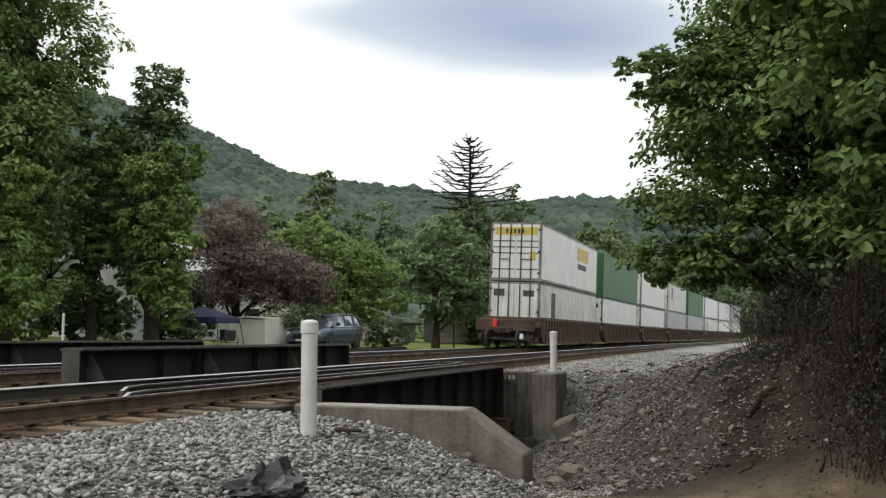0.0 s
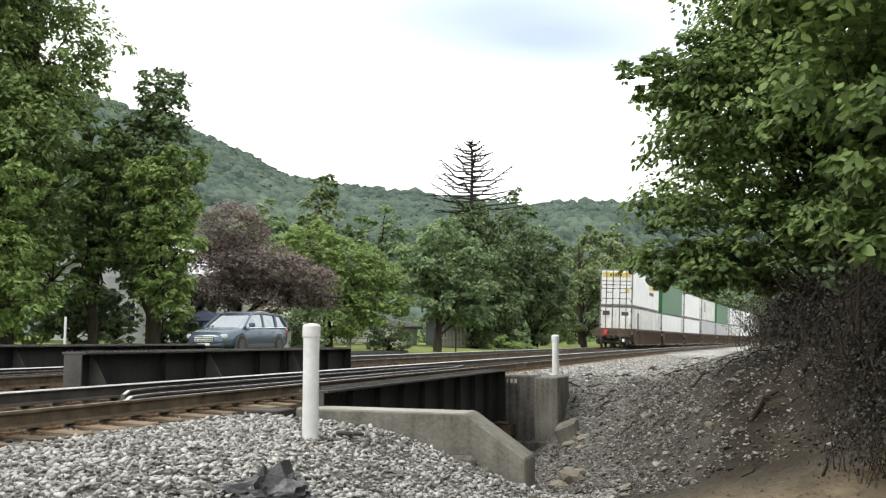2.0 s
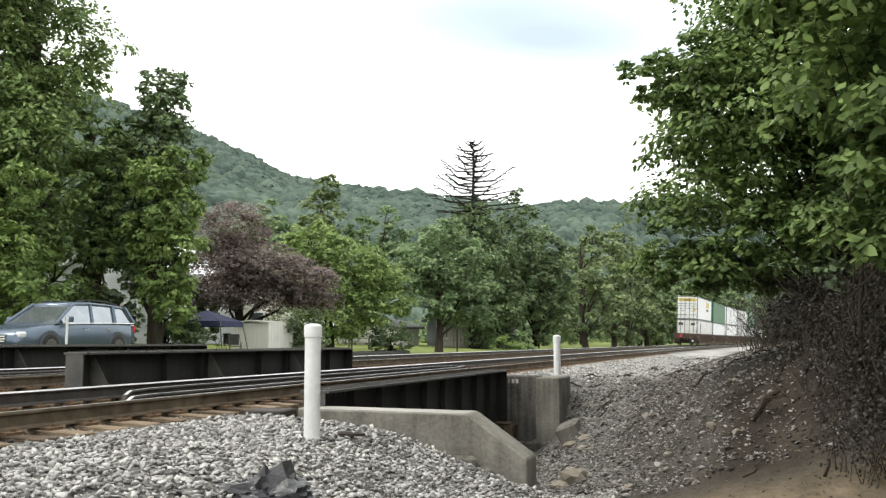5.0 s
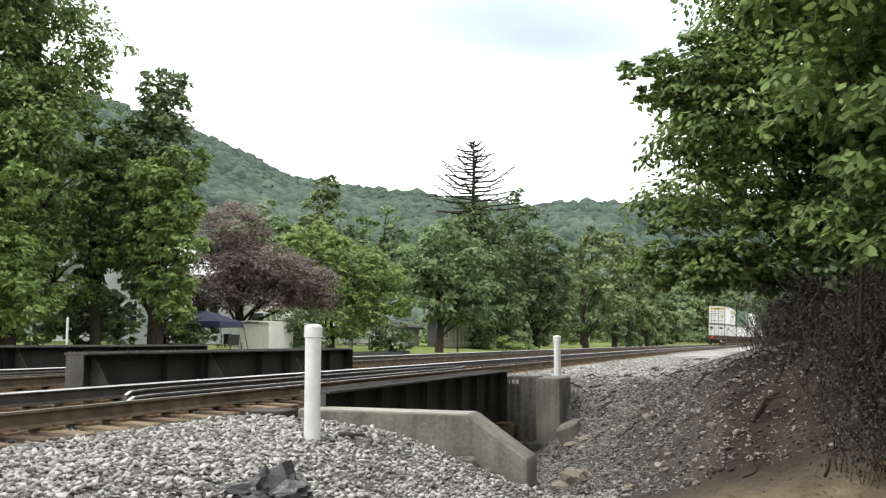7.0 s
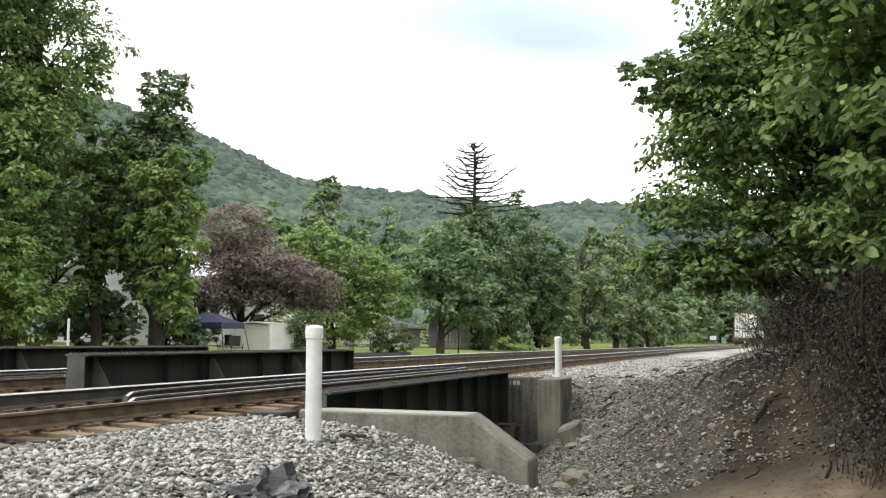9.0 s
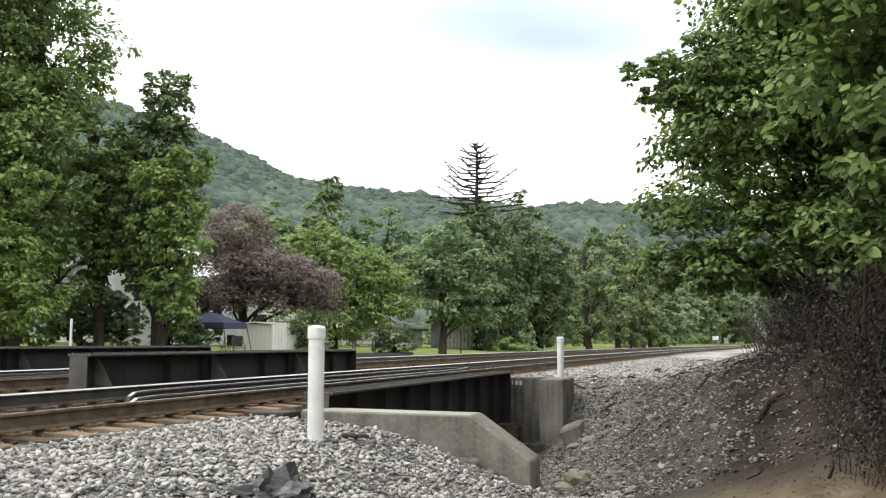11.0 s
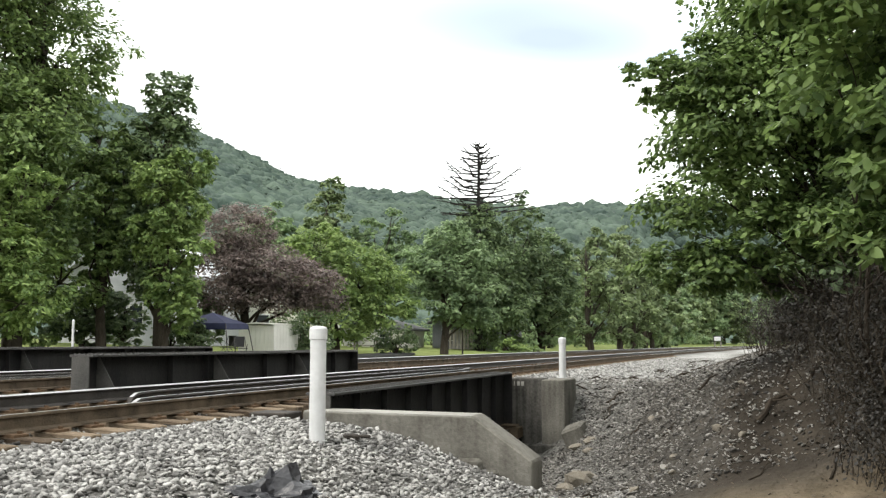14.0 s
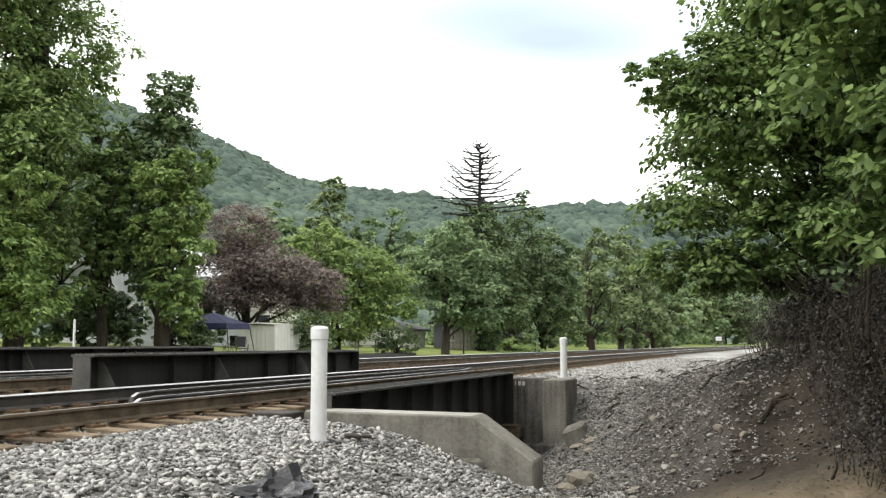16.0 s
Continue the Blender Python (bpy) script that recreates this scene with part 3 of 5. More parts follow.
# ---- trees ----
def leaves(name, blobs, n, size, m, parent, seed, gap=0.35, droop=0.3, solid=0.3, loose=0.38, oval=False, per=46, spray=0.28):
    """Small folded leaves over a set of ellipsoids (x, y, z, rx, ry, rz), thinned by noise so that gaps show."""
    rng = np.random.default_rng(seed)
    B = np.array(blobs, float)
    area = (B[:, 3] * B[:, 5] + B[:, 4] * B[:, 5] + B[:, 3] * B[:, 4])
    # sprays: small clumps over each mass, with the leaves round them
    m_ = max(len(B), int(n / per))
    k = rng.choice(len(B), m_, p=area / area.sum())
    e = rng.normal(size=(m_, 3))
    e /= np.linalg.norm(e, axis=1)[:, None]
    lob = 1 + 0.16 * np.sin(e[:, 0] * 7 + k) * np.cos(e[:, 2] * 6 + 2 * k) + 0.1 * np.sin(e[:, 1] * 13 + e[:, 2] * 11 + k)
    C = B[k, :3] + e * B[k, 3:] * ((1 - solid * rng.random(m_) ** 1.4) * lob)[:, None]
    rs = np.clip(np.cbrt(B[k, 3] * B[k, 4] * B[k, 5]) * spray, size * 0.9, None) * rng.uniform(0.55, 1.35, m_)
    q = rng.integers(0, m_, n)
    d = rng.normal(size=(n, 3))
    d /= np.linalg.norm(d, axis=1)[:, None]
    d[:, 2] = np.where(rng.random(n) < 0.55, np.abs(d[:, 2]), d[:, 2])
    P = C[q] + d * (rs[q] * (1 - 0.55 * rng.random(n) ** 1.5))[:, None] * np.array((1.15, 1.15, 0.75))
    d = 0.6 * d + 0.4 * e[q]
    c = n
    s = size * 0.98 * rng.uniform(0.6, 1.35, c)
    nrm = d * 0.7 + rng.normal(size=(c, 3)) * loose + np.array((0, 0, 0.85))
    nrm /= np.linalg.norm(nrm, axis=1)[:, None]
    t = rng.normal(size=(c, 3)) + np.array((0, 0, -droop * 2)) + d * 0.5
    t -= nrm * (t * nrm).sum(1)[:, None]
    t /= np.linalg.norm(t, axis=1)[:, None]
    b = np.cross(nrm, t)
    s = s[:, None]
    if oval:
        cut = [P - t * s * 0.5, P - t * s * 0.15 + b * s * 0.3 - nrm * s * 0.08, P + t * s * 0.2 + b * s * 0.24 - nrm * s * 0.1, P + t * s * 0.55 - nrm * s * 0.12,
               P + t * s * 0.2 - b * s * 0.24 - nrm * s * 0.1, P - t * s * 0.15 - b * s * 0.3 - nrm * s * 0.08]
        i = np.arange(c)[:, None] * 6
        F = np.concatenate([i + np.array([q]) for q in ((0, 1, 2), (0, 2, 3), (0, 3, 4), (0, 4, 5))], 0)
        return mesh_from(name, np.stack(cut, 1).reshape(-1, 3), F, m, parent)
    V = np.stack([P - t * s * 0.5, P + b * s * 0.3 - nrm * s * 0.1, P + t * s * 0.55 - nrm * s * 0.08, P - b * s * 0.3 - nrm * s * 0.1], 1).reshape(-1, 3)
    i = np.arange(c)[:, None] * 4
    F = np.concatenate([i + np.array([[0, 1, 2]]), i + np.array([[0, 2, 3]])], 0)
    return mesh_from(name, V, F, m, parent)


def limb_path(a, b, rnd, bend=0.12):
    a, b = Vector(a), Vector(b)
    L_ = (b - a).length
    out = []
    for k in range(5):
        q = k / 4
        w = math.sin(q * math.pi) * bend * L_
        out.append(a.lerp(b, q) + Vector((rnd.uniform(-1, 1) * w, rnd.uniform(-1, 1) * w, w * 0.5)))
    return out


def tree(x, y, height, blobs, n, size, m, seed, label, trunk_r=0.25, name="tree", gap=0.35, fork=0.35, droop=0.3, bark=None, solid=0.3, group="", oval=False):
    """Trunk, limbs to each mass of the crown, and the crown. Blobs are relative to the foot."""
    rnd = random.Random(seed)
    z = gz(x, y)
    t = thing(name, label, "tree", pose(x, y, z), group)
    bark = bark or M_BARK
    top = Vector((blobs[0][0] * 0.4, blobs[0][1] * 0.4, height * 0.82))
    lean = limb_path((0, 0, -0.2), top, rnd, 0.03)
    part("trunk", tube(lean, [trunk_r * v for v in (1.25, 0.9, 0.72, 0.5, 0.12)], 9), bark, t)
    for bx in blobs:
        q = min(max(bx[2] / height - 0.25, 0.12), 0.75)
        start = lean[0].lerp(top, q)
        pts = limb_path(start, bx[:3], rnd)
        part("limb", tube(pts, [trunk_r * v for v in (0.42, 0.32, 0.24, 0.16, 0.05)], 6), bark, t)
        bm = bmesh.new()
        for _ in range(5):
            e = Vector(bx[:3]) + Vector([rnd.uniform(-0.75, 0.75) * v for v in bx[3:]])
            ring(bm, limb_path(pts[3], e, rnd), [trunk_r * v for v in (0.16, 0.12, 0.09, 0.06, 0.02)], 5, False)
        part("branch", bm, bark, t)
    leaves("crown", blobs, n, size, m, t, seed, gap, droop, solid, oval=oval)
    return t


def crown(w, z0, z1, seed, n=12, depth=0.9):
    """A set of uneven masses filling a rounded crown of half-width w between two heights."""
    rnd = random.Random(seed)
    out = []
    for k in range(n):
        q = (k + 0.5) / n
        half = w * math.sin(math.pi * (0.2 + 0.68 * q)) ** 0.7
        a = rnd.uniform(0, math.tau) if k % 2 == 0 else a + math.pi + rnd.uniform(-0.7, 0.7)
        rr = half * rnd.uniform(0.3, 0.62)
        rad = max(half * rnd.uniform(0.42, 0.58), 0.34 * w)
        b = min(rad * 0.9, (z1 - z0) * 0.2)
        zc = z0 + b * 0.7 + (z1 - z0 - 1.6 * b) * q
        out.append((rr * math.cos(a), rr * math.sin(a) * depth, zc, rad, rad * depth, b))
    return out


def left_trees():
    tree(-18.3, 41, 18, crown(4.8, 0.2, 23, 3, 28), 62000, 0.25, M_L_LEFT, 3, "tall green ash tree with dense drooping foliage", 0.35, droop=0.7)
    tree(-12.3, 42, 13.0, [(0, 0, 11.2, 1.1, 1.2, 1.5), (-0.2, 0, 9.4, 1.5, 1.4, 1.5), (-1.5, 0, 8.2, 1.3, 1.2, 1.3), (0.1, 0, 7.2, 1.5, 1.4, 1.5), (-1.8, 0, 6.2, 1.3, 1.2, 1.4), (-0.4, 0, 5.2, 1.3, 1.3, 1.2), (-1.5, 0.3, 4.4, 1.1, 1.2, 0.9), (-0.2, 0, 3.2, 1.2, 1.2, 1.0)], 22000, 0.24, M_L_DARK, 4,
         "narrow vine-covered dark green tree", 0.3, droop=0.5)
    # the narrow tree's sunlit lower side, made as a separate lighter-leaved tree
    tree(-11.6, 40, 9, [(0.9, 0, 7.9, 0.95, 1.0, 0.75), (-0.2, -0.2, 7.2, 1.1, 1.0, 0.9), (0.5, 0, 5.9, 1.2, 1.1, 0.9), (-0.7, 0, 5.0, 1.0, 1.0, 1.0), (0.7, -0.3, 4.4, 1.1, 1.0, 0.9), (0.2, 0, 3.0, 1.1, 1.0, 0.9), (0.7, -0.2, 1.9, 0.7, 0.8, 0.8)], 17000, 0.21, M_L_LIME, 94,
         "lime green drooping tree standing for a sunlit side", 0.14, droop=0.9)
    tree(-14.7, 41.5, 10, crown(1.9, 2.9, 10.6, 96, 12), 15000, 0.24, M_L_LEFT, 96, "green ash tree with drooping foliage before a house", 0.2, droop=0.7)
    tree(-16.9, 36, 7.6, crown(3.0, 0.0, 8.0, 5, 12), 16000, 0.21, M_L_LIME, 5, "bright green young tree beside the road", 0.16, droop=0.7)
    tree(-21.5, 37, 13, crown(4.4, 0.0, 15, 6, 16), 20000, 0.27, M_L_LEFT, 6, "green broadleaf tree by the road", 0.3)
    tree(-24.2, 54, 15, crown(5.0, 0.0, 15, 7, 14), 10000, 0.45, M_L_DARK, 7, "dark green tree in a back yard", 0.3)
    tree(-14.2, 76, 8, crown(4.6, 0.0, 10, 8, 12), 9000, 0.42, M_L_DARK, 8, "dark green tree in a back yard", 0.3)


def low_trees():
    tree(-16.9, 45, 3.4, crown(2.0, 0.0, 3.5, 91, 8), 9000, 0.2, M_L_DARK, 91, "dark green low tree in front of a house", 0.12)
    tree(-14.7, 44, 2.8, crown(1.5, 0.0, 2.9, 97, 7), 7000, 0.18, M_L_DARK, 97, "dark green low tree in front of a house", 0.1)
    tree(-12.4, 49, 3.4, crown(1.3, 0.0, 3.4, 92, 8), 5000, 0.2, M_L_DARK, 92, "dark green low tree by the canopy", 0.12)


def yard_trees():
    tree(-10.4, 50, 7.2, [(-0.6, 0, 6.0, 1.9, 1.9, 1.5), (-1.0, 0, 4.4, 2.0, 2.2, 1.6), (1.0, -0.4, 4.2, 2.2, 2.2, 1.3), (2.9, -0.4, 3.6, 2.0, 1.9, 1.25), (-0.6, -0.8, 3.0, 1.8, 1.6, 1.0), (1.6, -0.6, 2.9, 2.0, 1.5, 0.9), (3.6, 0, 2.9, 1.5, 1.6, 0.9)], 36000, 0.16, M_L_PURPLE, 11,
         "purple-leaved plum tree with a low spreading crown", 0.26, gap=0.25)
    tree(-6.4, 56, 7.4, [(-1.0, 0, 6.1, 1.7, 1.7, 1.2), (0.6, 0, 5.2, 2.0, 1.8, 1.3), (2.0, 0, 4.2, 2.0, 1.8, 1.3), (0.3, -0.5, 3.6, 2.4, 1.8, 1.4), (2.8, 0, 2.8, 1.8, 1.7, 1.3), (0.8, -0.5, 2.0, 2.2, 1.8, 1.2), (-1.5, 0, 4.0, 2.0, 1.8, 1.7)], 22000, 0.24, M_L_LIME, 12,
         "bright yellow-green tree with layered branches", 0.25)
    tree(-0.2, 63, 8.6, [(0.4, 0, 7.4, 1.7, 1.7, 1.2), (-1.3, 0, 6.2, 1.5, 1.6, 1.2), (1.7, 0, 6.0, 1.7, 1.6, 1.3), (0, -0.5, 5.2, 2.0, 1.8, 1.3), (-1.6, 0, 4.4, 1.4, 1.5, 1.2), (2.2, 0, 4.0, 1.6, 1.5, 1.4), (0.4, -0.4, 3.2, 2.0, 1.6, 1.1), (2.0, 0, 2.5, 1.3, 1.2, 0.9)], 20000, 0.26, M_L_MID, 13,
         "rounded green lawn tree with pale new leaves", 0.24)
    tree(4.6, 84, 14, crown(5.6, 0.4, 13.5, 14, 14), 22000, 0.42, M_L_DARK, 14, "large dark green tree behind the lawn", 0.4)
    tree(8.4, 88, 11, crown(4.2, 0.3, 11.5, 15, 11), 14000, 0.4, M_L_DARK, 15, "dark green tree behind the lawn", 0.35)
    tree(-9.6, 78, 13, crown(3.0, 3, 14, 16, 9), 8000, 0.4, M_L_OLIVE, 16, "olive green tree behind the yards", 0.3)
    tree(-5.4, 80, 11, crown(3.6, 2, 12, 17, 9), 9000, 0.4, M_L_MID, 17, "green tree behind the yards", 0.3)
    tree(-14, 74, 10, crown(5, 1, 11.5, 18, 9), 9000, 0.45, M_L_MID, 18, "green tree behind the yards", 0.3)
    rnd = random.Random(21)
    row = [(14.5, 98, 4.2, 13.0, M_L_OLIVE), (18.4, 104, 3.8, 13.5, M_L_OLIVE), (11.6, 110, 4.5, 14, M_L_MID), (22.5, 118, 4.2, 16, M_L_OLIVE), (26.0, 128, 4.5, 14, M_L_OLIVE),
           (29.0, 138, 4.5, 15, M_L_MID), (19.0, 132, 5, 14, M_L_MID), (33.5, 152, 5, 11, M_L_OLIVE), (39, 172, 5, 12, M_L_MID), (46, 196, 6, 13, M_L_OLIVE), (52, 222, 6, 14, M_L_MID), (60, 262, 7, 15, M_L_OLIVE),
           (72, 300, 8, 16, M_L_MID), (84, 300, 8, 15, M_L_OLIVE), (96, 290, 8, 17, M_L_MID), (57, 240, 7, 22, M_L_MID), (66, 262, 7, 24, M_L_OLIVE), (76, 285, 8, 25, M_L_MID), (88, 310, 8, 25, M_L_MID), (103, 335, 9, 25, M_L_OLIVE)]
    for k, (x, y, w, h, m) in enumerate(row):
        tree(x, y, h, crown(w, 0.1, h, 30 + k, 11), 6400, 0.46 * y / 100, m, 30 + k, "green tree in the row along the far side of the line", 0.3, group="line-side trees")


def spruce():
    x, y, H = 2.6, 80, 17.6
    rnd = random.Random(8)
    t = thing("spruce_tree", "old spruce with a bare dead grey top", "tree", pose(x, y, gz(x, y)))
    part("trunk", tube([(0, 0, -0.2), (0.1, 0, 6), (0, 0, 12), (0.1, 0, H - 1.2), (-0.3, 0, H)], [0.34, 0.26, 0.16, 0.06, 0.02], 8), M_DEAD, t)
    a = 0.0
    for k in range(64):
        q = (k + 0.5) / 64
        z = H - 0.4 - q * 6.2
        a += 2.4 + rnd.uniform(-0.4, 0.4)
        L_ = (0.6 + 4.1 * q ** 0.75) * rnd.uniform(0.55, 1.15)
        up = rnd.uniform(-0.02, 0.3) + 0.25 * (1 - q)
        d = Vector((math.cos(a), math.sin(a) * 0.8, 0))
        pts = [Vector((0, 0, z)), d * L_ * 0.5 + Vector((0, 0, z + 0.03 * L_)), d * L_ + Vector((0, 0, z + up * L_))]
        bm = bmesh.new()
        ring(bm, pts, [0.085, 0.065, 0.028], 5, False)
        side = Vector((-d.y, d.x, 0))
        for j in range(8):
            w = 0.2 + 0.1 * j
            p = pts[0].lerp(pts[1], w * 2) if w < 0.5 else pts[1].lerp(pts[2], w * 2 - 1)
            sgn = 1 if j % 2 else -1
            e = p + (d * 0.8 + side * sgn * 0.6 + Vector((0, 0, rnd.uniform(-0.1, 0.3)))) * 0.2 * L_ * rnd.uniform(0.5, 1.2)
            ring(bm, [p, e], [0.045, 0.022], 4, False)
        part("dead_branch", bm, M_DEAD, t)
    blobs = [(0.3, 0, 11.2, 2.2, 2.0, 0.8), (0, 0, 9.6, 2.9, 2.6, 1.4), (0.6, 0, 7.6, 3.6, 3.2, 1.6), (-0.8, 0, 5.6, 3.8, 3.2, 1.8), (0.4, 0, 3.4, 3.8, 3.2, 2.0)]
    leaves("crown", blobs, 16000, 0.3, M_L_DARK, t, 9, droop=0.8)


def right_trees():
    """Broadleaf trees on the bank that overhang the slope, plus unseen ones added for shade."""
    tree(6.2, 15.0, 7.0, [(-1.9, 0, 3.8, 1.05, 1.2, 0.7), (-1.7, 0, 3.2, 1.2, 1.3, 0.8), (-1.85, 0.2, 2.3, 1.35, 1.3, 0.6), (-1.2, -0.4, 1.5, 1.1, 1.1, 0.5), (-0.3, -0.8, 1.6, 1.0, 0.9, 0.5), (-0.2, -1.2, 1.3, 0.9, 0.8, 0.4), (-1.9, -0.3, 1.2, 0.8, 0.8, 0.4), (-2.6, 0, 3.75, 0.55, 0.7, 0.35), (-2.9, 0, 4.1, 0.5, 0.6, 0.3), (-2.45, 0, 4.45, 0.5, 0.6, 0.32), (-1.85, 0, 4.2, 0.75, 0.9, 0.5), (-1.2, 0, 4.9, 0.75, 0.9, 0.6), (-2.4, 0.2, 1.65, 0.7, 0.8, 0.45), (-2.8, 0, 1.15, 0.5, 0.6, 0.32), (-2.3, 0, 0.95, 0.55, 0.7, 0.3), (-1.6, 0, 0.95, 0.8, 0.8, 0.35), (-0.7, -0.3, 4.0, 1.6, 1.5, 1.4), (-0.95, 0, 5.4, 1.2, 1.4, 1.0), (0.4, 0.3, 4.4, 2.1, 1.8, 1.7),
                          (0.8, 0, 6.6, 2.3, 1.9, 1.6), (0.8, 0, 2.3, 1.7, 1.6, 0.7), (2.2, 0, 4.0, 2.0, 1.8, 2.0)],
         67000, 0.11, M_L_NEAR, 51, "dense green broadleaf tree overhanging the gravel slope", 0.085, gap=0.3, droop=0.6, solid=0.42, oval=True)
    tree(4.9, 11.5, 6.0, [(-0.9, -1.9, 4.7, 0.95, 0.9, 0.8), (-0.5, -1.9, 3.6, 1.05, 1.0, 0.75), (-0.3, -2.0, 2.75, 0.9, 0.9, 0.5), (-0.1, -1.8, 5.4, 1.3, 1.1, 0.9), (-1.6, -2.2, 5.75, 0.75, 0.7, 0.4), (0.5, -1.5, 4.2, 1.2, 1.1, 1.1), (0.6, -1.4, 2.6, 0.9, 0.9, 0.6), (-1.0, -1.9, 2.05, 0.6, 0.6, 0.4), (-0.4, -1.9, 1.95, 0.7, 0.7, 0.45), (0.3, -1.8, 1.9, 0.7, 0.7, 0.45)],
         14500, 0.14, M_L_NEAR, 52, "green broadleaf tree with large drooping leaves on the bank", 0.032, gap=0.4, droop=0.8, solid=0.55, oval=True)
    tree(8.8, 18.5, 9.0, [(-2.0, 0.5, 3.4, 1.8, 1.8, 1.2), (-2.2, 1, 5.0, 2.0, 2.0, 1.4), (-0.5, 0, 6.6, 2.4, 2.2, 1.7), (0.6, 0, 4.2, 2.4, 2.0, 1.8), (-0.8, 0, 2.2, 2.0, 1.8, 0.9), (1.5, 0, 7.4, 2.2, 2.0, 1.5), (1.4, 0, 2.0, 2.0, 1.8, 1.2)],
         25000, 0.155, M_L_NEAR, 53, "dense green broadleaf tree on the bank", 0.1, gap=0.3, droop=0.6, solid=0.42, oval=True)
    tree(8.2, 12.5, 8.0, crown(3.4, 0.4, 9, 59, 12), 12000, 0.17, M_L_NEAR, 59, "green broadleaf tree on the bank", 0.08)
    tree(12.6, 24, 10, crown(4.0, 0.0, 10, 54, 14), 22000, 0.2, M_L_NEAR, 54, "green broadleaf tree on the bank", 0.22)
    tree(17.6, 36, 10, crown(4.4, 0.0, 10.5, 55, 13), 17000, 0.26, M_L_NEAR, 55, "green broadleaf tree on the bank", 0.22)
    tree(26.5, 58, 11, crown(5.0, 0.0, 11, 56, 12), 12000, 0.36, M_L_MID, 56, "green broadleaf tree beside the line", 0.25)
    tree(36.5, 84, 11, crown(5.4, 0.0, 11, 60, 12), 10000, 0.45, M_L_MID, 60, "green broadleaf tree beside the line", 0.25)
    # outside the view, kept for shading and reflections
    tree(9.0, 8.5, 8, crown(3.2, 0.2, 9, 57, 9), 4500, 0.17, M_L_NEAR, 57, "green broadleaf tree on the bank", 0.16)
    # three unseen trees, added to keep sky light off the bank
    tree(5.6, 5.2, 8, crown(2.4, 0.6, 8.5, 61, 12), 6000, 0.26, M_L_NEAR, 61, "unseen green tree added to block sky light", 0.12)
    tree(6.0, 1.2, 9, crown(3.2, 0.8, 9, 62, 12), 5500, 0.3, M_L_NEAR, 62, "unseen green tree added to block sky light", 0.14)
    tree(4.6, -4.4, 9, crown(3.4, 1.2, 10, 63, 12), 5500, 0.32, M_L_NEAR, 63, "unseen green tree added to block sky light", 0.14)
    # also out of view; it only adds shading
    tree(10.4, 10.6, 9, crown(3.2, 0.3, 10, 64, 12), 7000, 0.2, M_L_NEAR, 64, "green broadleaf tree on the bank", 0.14)
    tree(13.0, 16, 10, crown(4.2, 0.1, 11, 58, 12), 14000, 0.24, M_L_NEAR, 58, "green broadleaf tree on the bank", 0.2)


def brush():
    """Bare stems, dead vines and thin brush in the shade under the trees."""
    rnd = random.Random(14)
    bands = [(46, 17.0, 33, 7.3, 9.6), (34, 14.0, 17.2, 8.2, 9.6)]
    k = 0
    for count, sa, sb, oa, ob in bands:
        for _ in range(count):
            s, o = rnd.uniform(sa, sb), rnd.uniform(oa, ob)
            x, y = (float(v) for v in track_xy(s, o + 4))
            b = thing("brush", "thin brown bare stems of shaded brush", "brush", pose(x, y, gz(x, y) - 0.05), "brush under the trees")
            for j in range(12):
                a, L_ = rnd.uniform(0, math.tau), rnd.uniform(0.6, 1.7)
                e = Vector((math.cos(a) * rnd.uniform(0.1, 1.0), math.sin(a) * rnd.uniform(0.1, 1.0), L_))
                p0 = Vector((rnd.uniform(-0.35, 0.35), rnd.uniform(-0.35, 0.35), 0))
                r = rnd.uniform(0.003, 0.009)
                part("stem", tube(limb_path(p0, p0 + e, rnd, 0.14), [r, r * 0.9, r * 0.7, r * 0.5, r * 0.2], 4), M_VINE if j % 2 == 0 else M_TWIG, b)
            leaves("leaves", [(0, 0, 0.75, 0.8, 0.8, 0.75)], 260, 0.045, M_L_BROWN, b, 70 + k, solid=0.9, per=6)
            k += 1


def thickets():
    """Dense dead undergrowth that darkens the bank below the crowns, deep shade put into its leaf colour."""
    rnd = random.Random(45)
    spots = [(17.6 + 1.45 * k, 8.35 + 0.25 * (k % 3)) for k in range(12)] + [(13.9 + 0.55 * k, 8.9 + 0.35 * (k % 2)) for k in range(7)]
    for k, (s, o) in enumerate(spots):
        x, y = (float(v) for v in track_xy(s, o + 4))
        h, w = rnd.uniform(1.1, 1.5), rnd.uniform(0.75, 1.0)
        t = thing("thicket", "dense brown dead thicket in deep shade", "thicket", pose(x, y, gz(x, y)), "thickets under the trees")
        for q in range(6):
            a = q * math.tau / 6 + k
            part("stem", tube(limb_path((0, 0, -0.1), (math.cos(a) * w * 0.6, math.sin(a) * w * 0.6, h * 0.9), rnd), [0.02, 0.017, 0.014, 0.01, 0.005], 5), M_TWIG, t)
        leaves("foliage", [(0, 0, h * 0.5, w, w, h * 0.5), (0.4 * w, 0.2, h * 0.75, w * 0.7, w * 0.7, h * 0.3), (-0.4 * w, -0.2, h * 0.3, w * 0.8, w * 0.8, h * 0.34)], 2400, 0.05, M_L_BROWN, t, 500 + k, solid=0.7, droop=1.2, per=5)


